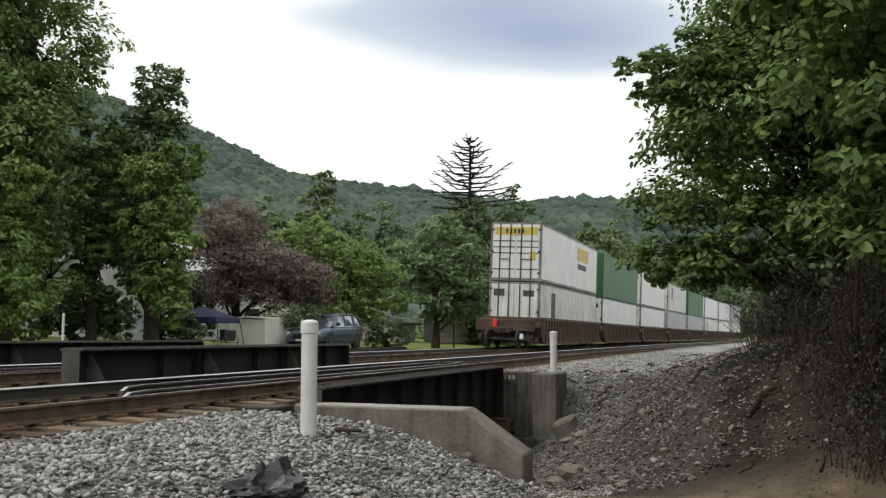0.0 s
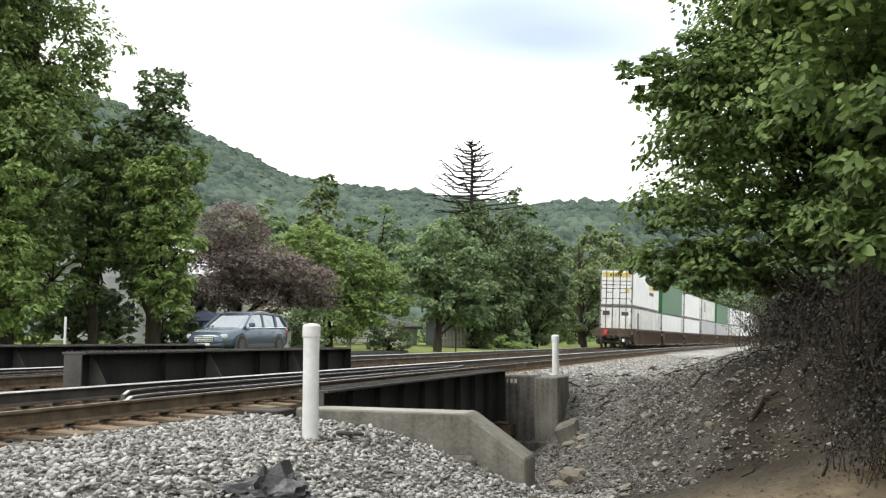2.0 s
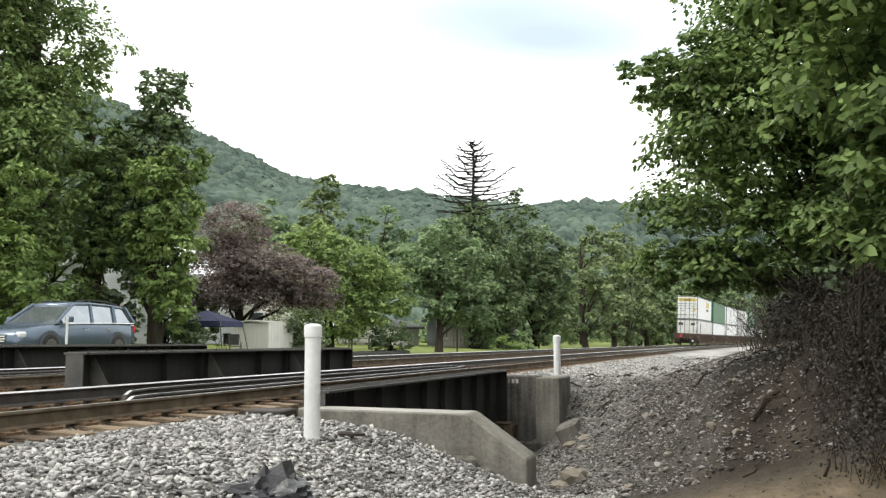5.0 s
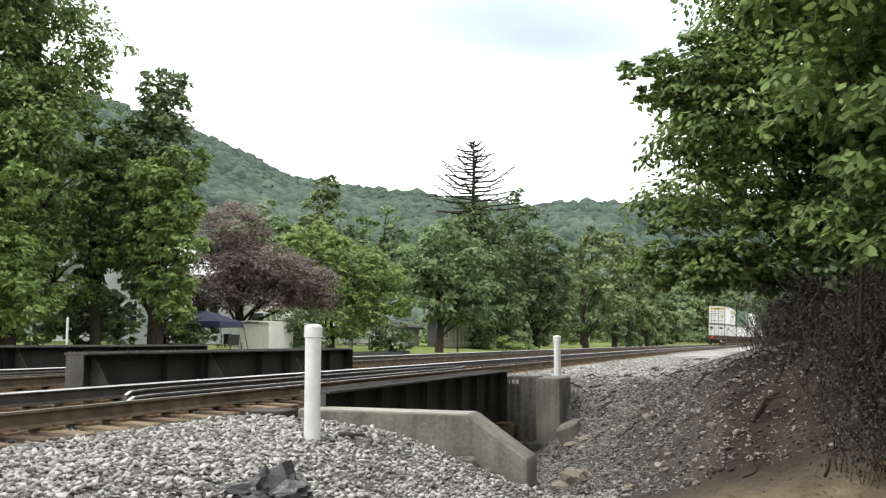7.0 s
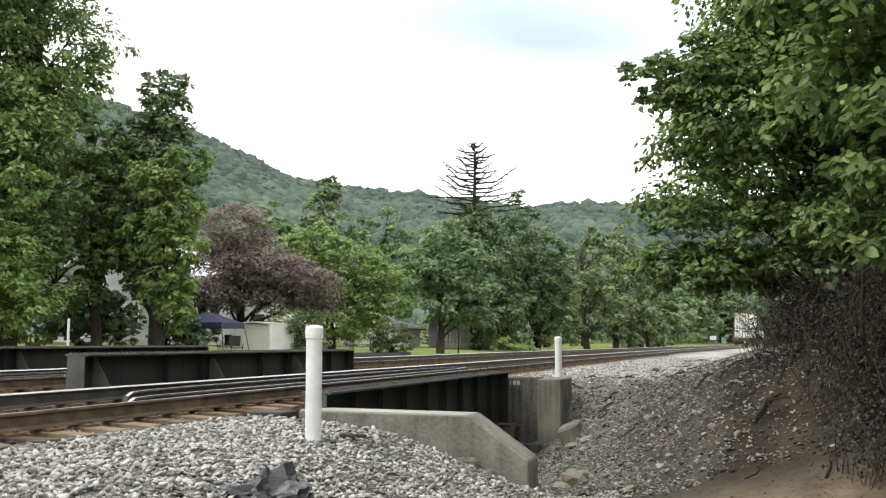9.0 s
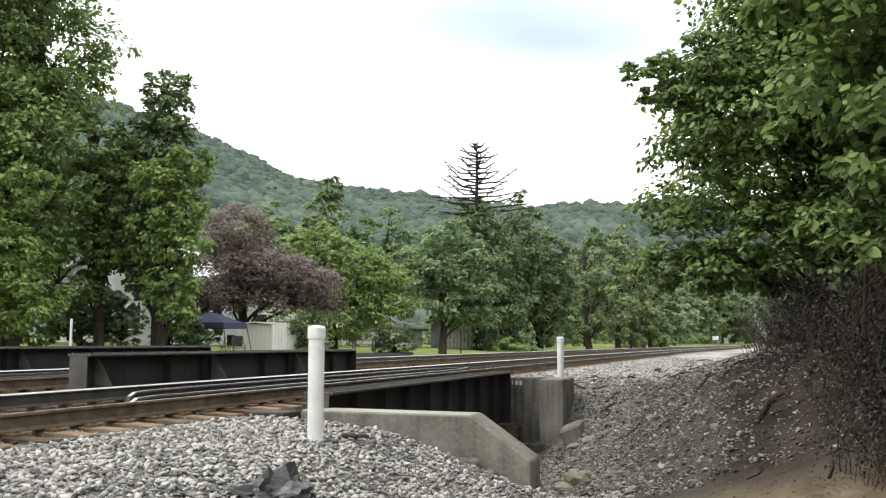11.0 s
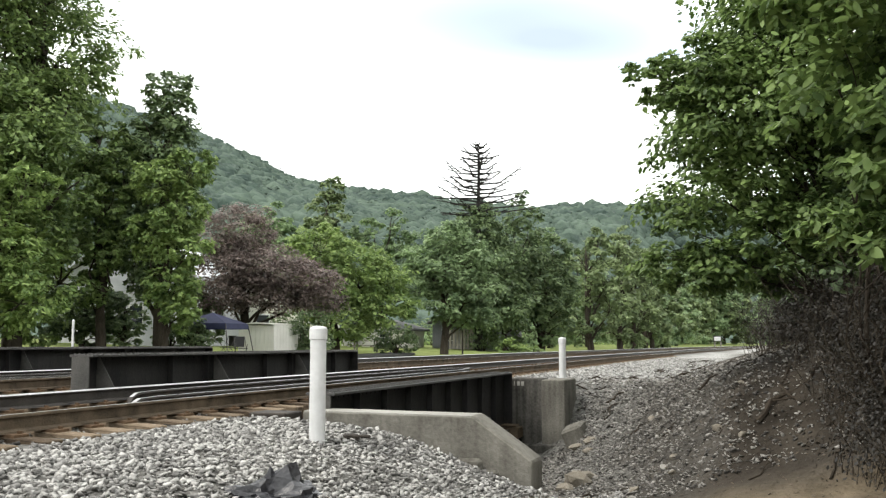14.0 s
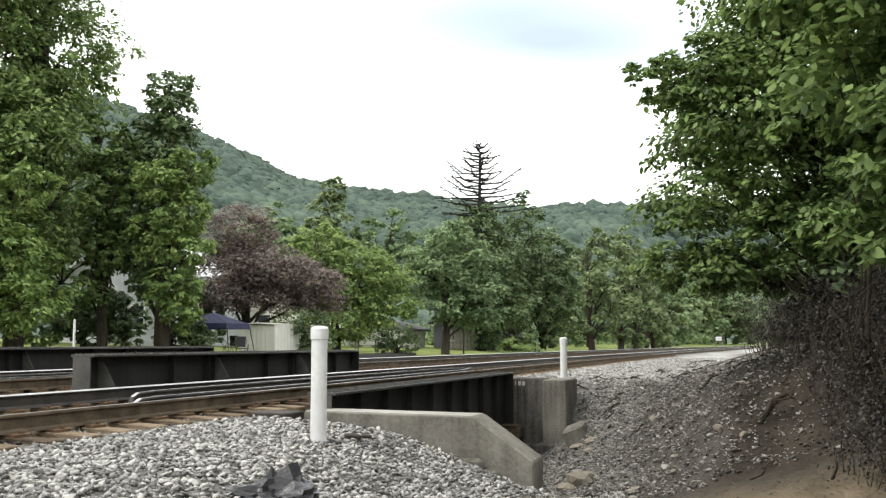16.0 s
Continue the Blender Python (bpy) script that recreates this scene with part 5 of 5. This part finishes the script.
def loose_rock(x, y, size, m, label, seed, flat=0.6):
    bm = bmesh.new()
    bmesh.ops.create_icosphere(bm, subdivisions=2, radius=size / 2)
    o = Vector((seed * 3.1, seed, 0))
    sx = 0.75 + 0.5 * random.Random(seed).random()
    for v in bm.verts:
        v.co = v.co * (1 + 0.5 * noise.noise(v.co / size * 2.2 + o))
        v.co = Vector((round(v.co.x / size * 5) / 5 * size * 0.4 + v.co.x * 0.6, v.co.y * sx, v.co.z * flat))
    ob = link("rock", bm, m)
    ob.matrix_basis = pose(x, y, gz(x, y) + size * flat * 0.22, seed * 9 % 25, seed * 7 % 20, seed * 47)
    tagged(ob, label, "rock", "loose rocks on the slope")


def rocks():
    for k, (x, y, s) in enumerate(((1.92, 14.6, 0.5), (2.15, 15.2, 0.34), (1.7, 14.2, 0.28), (2.55, 19.4, 0.3), (2.75, 19.0, 0.24), (2.62, 18.2, 0.2))):
        loose_rock(x, y, s, M_ROCK, "pale tan sandstone block by the creek", k + 1, 0.55)
    rnd = random.Random(31)
    for k in range(26):
        s, o = rnd.uniform(15.0, 20.5), rnd.uniform(5.4, 9.2)
        x, y = (float(v) for v in track_xy(s, o + 4))
        loose_rock(x, y, rnd.uniform(0.05, 0.17), M_ROCK if k % 3 else M_SLOPESTONE, "small pale stone lying on the dirt bank", k + 11)


def slab():
    """A tilted concrete block leaning beside the end pier."""
    x, y = (float(v) for v in track_xy(S1 - 0.5, 7.8))
    z = gz(x, y)
    b = thing("concrete_block", "tilted grey concrete block beside the abutment pier", "block", pose(x, y, z - 0.12, 8, -22, -20))
    part("block", boxes((-0.22, 0.22, -0.3, 0.3, -0.35, 0.38), bevel=0.05), M_CONC, b)


def branch(x, y, length, rz, r=0.02):
    rnd = random.Random(int(length * 100 + x * 10))
    b = thing("fallen_branch", "dry brown fallen branch on the slope", "branch", pose(x, y, 0, 0, 0, rz), "fallen branches")
    c, s = math.cos(radians(rz)), math.sin(radians(rz))
    pts = []
    for k in range(8):
        q = (k / 7 - 0.5) * length
        px, py = q, 0.08 * math.sin(k * 1.3 + x)
        pts.append((px, py, gz(x + c * px - s * py, y + s * px + c * py) + r + (0.05 * math.sin(k * 1.1) if 1 < k < 7 else 0)))
    part("stem", tube(pts, [r * (1.2 - 0.13 * k) for k in range(8)], 6), M_TWIG, b)
    bm = bmesh.new()
    for k in (2, 4, 5):
        p = Vector(pts[k])
        ring(bm, [p, p + Vector((0.12 * length, rnd.uniform(-0.18, 0.18) * length, 0.05)), p + Vector((0.22 * length, rnd.uniform(-0.25, 0.25) * length, 0.02))], [r * 0.5, r * 0.35, r * 0.15], 5)
    part("twig", bm, M_TWIG, b)


def marker(x, y, h, r, label, m=None, name="marker_post"):
    p = thing(name, label, "post", pose(x, y, gz(x, y)), "thin marker posts")
    part("shaft", tube([(0, 0, -0.2), (0, 0, h - 0.02), (0, 0, h)], [r, r, r * 0.6], 10), m or M_PVC, p)
    part("collar", tube([(0, 0, 0), (0, 0, 0.05)], [r * 1.6, r * 1.4], 10), M_BAR, p)


def litter():
    """Dry fallen leaves and chips over the dirt bank."""
    rng = np.random.default_rng(19)
    n = 12000
    s, o = rng.uniform(13.2, 40, n), rng.uniform(4.8, 10.5, n)
    x, y = track_xy(s, o + 4)
    k = rng.random(n) < zones(x, y)[0]
    x, y = x[k], y[k]
    n = len(x)
    P = np.stack([x, y, ground_z(x, y) + 0.012], 1)
    a, w = rng.uniform(0, math.tau, n), rng.uniform(0.01, 0.03, n)
    u = np.stack([np.cos(a), np.sin(a), rng.normal(0, 0.3, n)], 1) * w[:, None]
    v = np.stack([-np.sin(a), np.cos(a), rng.normal(0, 0.3, n)], 1) * (w * 0.5)[:, None]
    V = np.stack([P - u, P + v, P + u, P - v], 1).reshape(-1, 3)
    tagged(mesh_from("leaf_litter", V, np.arange(4 * n).reshape(-1, 4), M_LITTER), "dry brown leaf litter on the shaded bank", "leaf litter", kind="stuff")


def line_sign():
    x, y = 47.6, 172.0
    s = thing("line_sign", "small white sign board on two posts by the line", "sign", pose(x, y, gz(x, y)))
    part("board", boxes((-0.55, 0.55, -0.03, 0.03, 1.35, 2.05), bevel=0.01), M_PVC, s)
    part("border", boxes((-0.7, 0.7, 0.035, 0.06, 1.2, 2.2)), M_BLACK, s)
    for dx in (-0.45, 0.6):
        part("leg", boxes((dx - 0.12, dx + 0.12, 0.07, 0.2, 0, 1.2)), M_WOOD, s)


def shrub(x, y, w, h, m, label, seed, n=3500, size=0.16):
    t = thing("shrub", label, "shrub", pose(x, y, gz(x, y)))
    rnd = random.Random(seed)
    for k in range(9):
        a = k * math.tau / 9
        part("stem", tube(limb_path((0, 0, -0.05), (math.cos(a) * w * 0.5, math.sin(a) * w * 0.5, h * rnd.uniform(0.5, 0.85)), rnd), [0.04, 0.03, 0.025, 0.02, 0.01], 5), M_BARK, t)
    leaves("foliage", [(0, 0, h * 0.5, w * 0.75, w * 0.75, h * 0.5), (w * 0.35, 0, h * 0.4, w * 0.55, w * 0.6, h * 0.4), (-w * 0.35, 0, h * 0.42, w * 0.55, w * 0.6, h * 0.42)], n, size, m, t, seed, gap=0.25)


def cone_shrub(x, y, h, label):
    t = thing("conical_shrub", label, "shrub", pose(x, y, gz(x, y)))
    part("stem", tube([(0, 0, -0.1), (0, 0, h * 0.9)], [0.06, 0.02], 6), M_BARK, t)
    leaves("foliage", [(0, 0, h * (0.16 + 0.2 * k), 0.62 * (1 - 0.2 * k), 0.62 * (1 - 0.2 * k), h * 0.2) for k in range(5)], 2600, 0.13, M_L_MID, t, 5, gap=0.15)


def weeds():
    """Tall grass and weeds along the far edge of the line and the lawn's border."""
    rng = np.random.default_rng(12)
    n = 26000
    s, r = rng.uniform(12, 190, n), -4.3 - 1.7 * rng.random(n)
    far = rng.random(n) < 0.35
    far = far & (s > 60)
    r = np.where(far, -22.0 - 9 * rng.random(n), r)
    x, y = track_xy(s, r)
    z = ground_z(x, y)
    h = rng.uniform(0.1, 0.42, n) * (0.7 + 0.6 * np.sin(s * 0.8) ** 2) * np.where(far, 0.7, np.where(s < 30, 1.5, 0.45))
    a = rng.uniform(0, math.tau, n)
    w = 0.015 + 0.0006 * s
    lean = rng.normal(size=(n, 2)) * 0.16
    V = np.stack([np.stack([x - w * np.cos(a), y - w * np.sin(a), z], 1), np.stack([x + w * np.cos(a), y + w * np.sin(a), z], 1),
                  np.stack([x + lean[:, 0] * h * 2, y + lean[:, 1] * h * 2, z + h], 1)], 1).reshape(-1, 3)
    ob = mesh_from("weeds", V, np.arange(3 * n).reshape(-1, 3), M_L_LIME)
    tagged(ob, "tall yellow-green grass and weeds beside the line", "grass", kind="stuff")


def folding_chair(x, y, rz):
    c = thing("folding_chair", "dark folding lawn chair beside the canopy", "chair", pose(x, y, gz(x, y), 0, 0, rz))
    part("seat", boxes((-0.25, 0.25, -0.25, 0.25, 0.4, 0.43), bevel=0.01), M_BLACK, c)
    part("backrest", boxes((-0.25, 0.25, 0.24, 0.27, 0.48, 0.95), bevel=0.01), M_BLACK, c)
    for sx in (-0.25, 0.25):
        part("leg", tube([(sx, -0.28, 0), (sx, 0.26, 0.95)], [0.015, 0.015], 6), M_BAR, c)
        part("leg", tube([(sx, 0.3, 0), (sx, -0.2, 0.6)], [0.015, 0.015], 6), M_BAR, c)


def garden_table(x, y, rz):
    c = thing("picnic_table", "pale wooden picnic table on the lawn", "table", pose(x, y, gz(x, y), 0, 0, rz))
    for k in range(5):
        part("plank", boxes((-0.95, 0.95, -0.36 + k * 0.15, -0.23 + k * 0.15, 0.7, 0.74)), M_WOOD, c)
    for sy in (-0.7, 0.7):
        part("bench", boxes((-0.95, 0.95, sy - 0.13, sy + 0.13, 0.42, 0.46)), M_WOOD, c)
    for sx in (-0.7, 0.7):
        part("trestle", boxes((sx - 0.04, sx + 0.04, -0.8, 0.8, 0.34, 0.42), (sx - 0.04, sx + 0.04, -0.25, -0.15, 0, 0.7), (sx - 0.04, sx + 0.04, 0.15, 0.25, 0, 0.7)), M_WOOD, c)


def fence(x, y, rz, n):
    f = thing("board_fence", "grey weathered board fence at the lawn's edge", "fence", pose(x, y, gz(x, y), 0, 0, rz))
    part("rail", boxes((0, n * 0.3, 0.03, 0.08, 0.3, 0.4), (0, n * 0.3, 0.03, 0.08, 1.2, 1.3)), M_WOOD, f)
    b = None
    for k in range(n):
        if b is None:
            b = part("board", boxes((0, 0.2, 0, 0.03, 0, 1.6)), M_WOOD, f)
        else:
            o = new("board", b.data)
            o.parent, o.location.x = f, k * 0.3


def debris():
    d = thing("rusty_scrap", "rusty brown scrap of iron beside the post", "scrap", pose(-1.0, 10.35, gz(-1.0, 10.35) + 0.04, 6, 4, 20))
    part("plate", boxes((-0.09, 0.08, -0.04, 0.05, -0.03, 0.035), bevel=0.015), M_TRUCK, d)
    part("bent_end", boxes((0.08, 0.2, -0.04, 0.03, 0.0, 0.035), bevel=0.012), M_TRUCK, d)
    x, y = (float(v) for v in track_xy(S0 - 0.55, 5.75))
    t = thing("timber_block", "dark creosoted timber block at the bridge end", "timber", pose(x, y, -0.22, 0, 0, -17))
    part("beam", boxes((-0.32, 0.18, -0.25, 0.2, -0.2, 0.04), bevel=0.015), M_TRUCK, t)


trash_bag()
rocks()
slab()
debris()
for bx, by, bl, brz, br in ((4.6, 13.2, 1.3, 25, 0.035), (3.2, 22.5, 1.1, -10, 0.02), (3.6, 20.5, 0.9, 15, 0.018), (5.6, 22, 1.6, 30, 0.03), (6.2, 21, 1.2, 50, 0.02), (2.0, 13.0, 0.9, 12, 0.015), (4.0, 25, 0.8, -5, 0.02), (5.2, 14.2, 1.4, 40, 0.015), (5.6, 13.8, 1.0, 70, 0.012)):
    branch(bx, by, bl, brz, br)
edge = random.Random(83)
for k in range(16):
    es, eo = 20.5 + 2.1 * k + edge.uniform(-0.8, 0.8), edge.uniform(4.2, 5.6)
    ex, ey = (float(v) for v in track_xy(es, eo + 4))
    branch(ex, ey, edge.uniform(0.7, 1.7), edge.uniform(5, 70), edge.uniform(0.012, 0.03))
for k in range(14):
    es, eo = edge.uniform(14.8, 20.5), edge.uniform(6.0, 8.6)
    ex, ey = (float(v) for v in track_xy(es, eo + 4))
    branch(ex, ey, edge.uniform(0.6, 1.6), edge.uniform(-20, 80), edge.uniform(0.008, 0.02))
litter()
marker(-8.6, 22.4, 1.75, 0.028, "thin white plastic marker post beyond the track")
marker(-13.3, 47, 1.7, 0.05, "thin grey wooden post beyond the track", M_WOOD)
line_sign()
shrub(-3.1, 59, 1.5, 1.9, M_L_DARK, "round dark green shrub on the lawn", 61)
shrub(4.6, 70, 1.3, 1.3, M_L_LIME, "pale green leafy shrub on the lawn", 62, 1800)
shrub(6.2, 71, 1.4, 0.9, M_L_LIME, "low pale green shrub on the lawn", 63, 1500)
shrub(3.0, 80, 2.2, 2.0, M_L_DARK, "dark green hedge shrub by the yard", 65)
shrub(-9.5, 60, 2.0, 2.6, M_L_DARK, "dark green hedge shrub behind the shed", 66)
shrub(-11.0, 42.0, 0.75, 1.75, M_L_DARK, "dark green shaded shrub in front of the canopy", 68, 3500, 0.13)
shrub(-12.1, 42.4, 0.8, 1.6, M_L_DARK, "dark green shaded shrub beside the lane", 69, 3500, 0.13)
shrub(-6.75, 48.2, 1.5, 2.4, M_L_DARK, "dark green shaded shrub beside the shed", 67, 3500, 0.14)
marker(1.05, 66, 1.6, 0.06, "dark wooden post on the lawn", M_TRUCK)
cone_shrub(6.5, 73, 2.0, "small conical green evergreen on the lawn")
weeds()
folding_chair(-9.15, 43.3, 30)
folding_chair(-9.75, 43.4, -40)
garden_table(-5.2, 62.5, -20)
fence(-0.4, 80, -18, 9)


# ---- moving car ----
def loft_section(bm, sections):
    loops = [[bm.verts.new(p) for p in s] for s in sections]
    for u, v in zip(loops, loops[1:]):
        for k in range(len(u)):
            bm.faces.new((u[k], u[(k + 1) % len(u)], v[(k + 1) % len(v)], v[k]))
    bm.faces.new(loops[0][::-1])
    bm.faces.new(loops[-1])
    bmesh.ops.recalc_face_normals(bm, faces=bm.faces[:])


def build_car():
    """A crossover wagon, nose towards +y, on z = 0."""
    c = thing("station_wagon", "blue-grey crossover wagon driving along the road", "car")
    low = []
    for y, w, z0, zb, zc in ((-2.5, 0.7, 0.5, 0.85, 0.88), (-2.44, 0.88, 0.36, 1.0, 1.03), (-2.1, 0.97, 0.28, 1.09, 1.1), (-1.0, 1.0, 0.24, 1.07, 1.08), (0.6, 1.0, 0.24, 1.03, 1.06), (1.05, 0.99, 0.24, 0.99, 1.07),
                             (1.7, 0.965, 0.26, 0.92, 1.0), (2.15, 0.9, 0.28, 0.83, 0.91), (2.4, 0.8, 0.3, 0.75, 0.8), (2.5, 0.62, 0.36, 0.64, 0.68)):
        half = [(0.9 * w, z0), (0.985 * w, z0 + 0.14), (w, z0 + 0.5 * (zb - z0)), (0.985 * w, zb - 0.14), (0.93 * w, zb - 0.03), (0.8 * w, zb + 0.35 * (zc - zb)), (0.4 * w, zc)]
        low.append([(-a, y, b) for a, b in half] + [(a, y, b) for a, b in half[::-1]])
    bm = bmesh.new()
    loft_section(bm, low)
    part("body", bm, M_CARP, c, smooth=True)
    # glazed cabin with painted pillars and roof over it
    glaze = []
    for y, w, zt in ((-2.4, 0.84, 1.06), (-2.08, 0.76, 1.5), (-1.5, 0.74, 1.6), (-0.4, 0.74, 1.64), (0.25, 0.73, 1.6), (1.2, 0.84, 1.04)):
        glaze.append([(-0.9, y, 1.0), (-w, y, zt - 0.05), (-w * 0.7, y, zt), (w * 0.7, y, zt), (w, y, zt - 0.05), (0.9, y, 1.0)])
    bm = bmesh.new()
    loft_section(bm, glaze)
    part("window_glass", bm, M_GLASS, c, "dark reflecting glass all round the cabin")
    top = []
    for y, w, zt in ((-2.2, 0.7, 1.5), (-2.0, 0.76, 1.6), (-1.4, 0.775, 1.665), (-0.4, 0.78, 1.69), (0.1, 0.76, 1.665), (0.34, 0.7, 1.61)):
        top.append([(-w, y, zt - 0.11), (-w * 0.96, y, zt - 0.04), (-w * 0.6, y, zt), (w * 0.6, y, zt), (w * 0.96, y, zt - 0.04), (w, y, zt - 0.11)])
    bm = bmesh.new()
    loft_section(bm, top)
    part("roof", bm, M_CARP, c, smooth=True)
    for sg in (-1, 1):
        for p0, p1, r in (((0.885, 1.16, 1.03), (0.7, 0.26, 1.6), 0.045), ((0.905, -0.38, 1.05), (0.755, -0.42, 1.6), 0.04), ((0.905, -1.42, 1.06), (0.755, -1.46, 1.6), 0.05), ((0.87, -2.36, 1.06), (0.74, -2.04, 1.54), 0.085)):
            part("pillar", tube([(sg * p0[0], p0[1], p0[2]), (sg * p1[0], p1[1], p1[2])], [r, r * 0.9], 8), M_CARP, c)
        part("belt_trim", tube([(sg * 0.925, -2.3, 1.07), (sg * 0.945, -1.0, 1.055), (sg * 0.935, 0.95, 1.02)], [0.014] * 3, 6), M_CHROME, c, "bright window-line trim")
        for wy in (-1.48, 1.48):
            # dark disc round the wheel in place of the shade inside an arch
            part("wheel_arch", tube([(sg * 0.93, wy, 0.38), (sg * 0.996, wy, 0.38)], [0.44, 0.44], 24), M_CAR2, c)
        part("headlight", boxes((min(sg * 0.44, sg * 0.84), max(sg * 0.44, sg * 0.84), 2.2, 2.43, 0.6, 0.78), bevel=0.05), M_LAMP, c, "clear headlight")
        part("door_mirror", boxes((min(sg * 0.92, sg * 1.14), max(sg * 0.92, sg * 1.14), 0.72, 0.86, 1.06, 1.22), bevel=0.03), M_CARP, c)
        for hy in (0.05, -1.0):
            part("door_handle", boxes((min(sg * 0.98, sg * 1.02), max(sg * 0.98, sg * 1.02), hy - 0.1, hy + 0.1, 0.86, 0.89)), M_CHROME, c)
        part("lower_trim", boxes((min(sg * 0.985, sg * 1.012), max(sg * 0.985, sg * 1.012), -1.05, 1.05, 0.26, 0.42), bevel=0.01), M_CAR2, c)
        part("roof_rail", tube([(sg * 0.62, -1.9, 1.61), (sg * 0.63, -1.4, 1.71), (sg * 0.63, -0.4, 1.735), (sg * 0.62, 0.1, 1.67)], [0.015] * 4, 6), M_BLACK, c)
        part("tail_light", boxes((min(sg * 0.7, sg * 0.9), max(sg * 0.7, sg * 0.9), -2.46, -2.36, 0.8, 1.02), bevel=0.03), M_RED, c)
    part("bumper", boxes((-0.78, 0.78, 2.3, 2.52, 0.3, 0.44), bevel=0.04), M_CAR2, c)
    g = part("grille", boxes((-0.4, 0.4, 2.38, 2.53, 0.48, 0.7), bevel=0.02), M_CAR2, c)
    for k in range(3):
        part("grille_bar", boxes((-0.39, 0.39, 2.525, 2.545, 0.51 + k * 0.065, 0.54 + k * 0.065)), M_CHROME, g, "chrome grille bar")
    part("number_plate", boxes((-0.26, 0.26, 2.53, 2.55, 0.36, 0.45)), M_WHITE, c, "plain pale plate")
    out = []
    for sg in (-1, 1):
        for y in (-1.48, 1.48):
            bm = bmesh.new()
            ring(bm, [(-0.12, 0, 0), (-0.1, 0, 0), (0.1, 0, 0), (0.12, 0, 0)], [0.31, 0.36, 0.36, 0.31], 24)
            w = part("wheel", bm, M_TYRE, c)
            w.location = (sg * 0.9, y, 0.36)
            bm = bmesh.new()
            ring(bm, [(sg * 0.115, 0, 0), (sg * 0.135, 0, 0)], [0.23, 0.2], 16)
            for k in range(5):
                a = k * math.tau / 5
                box(bm, sg * 0.13 - 0.01, sg * 0.13 + 0.012, -0.03 + 0.12 * math.cos(a), 0.03 + 0.12 * math.cos(a), -0.03 + 0.12 * math.sin(a), 0.03 + 0.12 * math.sin(a))
            part("rim", bm, M_BAR, w)
            out.append((w, sg * 0.9, y))
    return c, out


car, car_wheels = build_car()
car.scale = (1.05, 1.06, 1.06)
CAR_ROWS = ((0, 46.0), (1.5, 39.6), (3.5, 32.6), (6.3, 22.8), (9, 13.3), (12, 2.8), (16, -11.2))   # seconds, station


def motions():
    base = float(np.interp(TRAIN_S0, ARC_S, ARC_L))
    times = [k * 0.5 for k in range(33)]
    for k, wc, lo, up, wheels in MOVING:
        rows = [(t, on_rail(base + k * UNIT + run(t) + UNIT / 2) @ pose(0, -UNIT / 2, 0)) for t in times]
        walk(wc, rows)
        walk(lo, [(t, m @ pose(0, 1.55, 0.37)) for t, m in rows])
        walk(up, [(t, m @ pose(0, 1.55, 3.33)) for t, m in rows])
        if k < 3:
            for ws, y in wheels:
                walk(ws, [(j / 30, pose(0, y, 0.46, -math.degrees(run(j / 30) / 0.46), 0, 0)) for j in range(0, 300)] + [(16, pose(0, y, 0.46))])
    ct, cs = [a for a, _ in CAR_ROWS], [b for _, b in CAR_ROWS]
    rows = []
    for k in range(33):
        t = k * 0.5
        s = float(np.interp(t, ct, cs))
        x, y = track_xy(s, ROAD_R - 0.05)
        rows.append((t, pose(float(x), float(y), ROAD_Z + 0.035, 0, 0, 180 - math.degrees(heading(s)))))
    walk(car, rows)
    for w, x, y in car_wheels:
        walk(w, [(j / 15, pose(x, y, 0.36, -math.degrees(5.6 * j / 15 / 0.36), 0, 0)) for j in range(0, 241)])


motions()
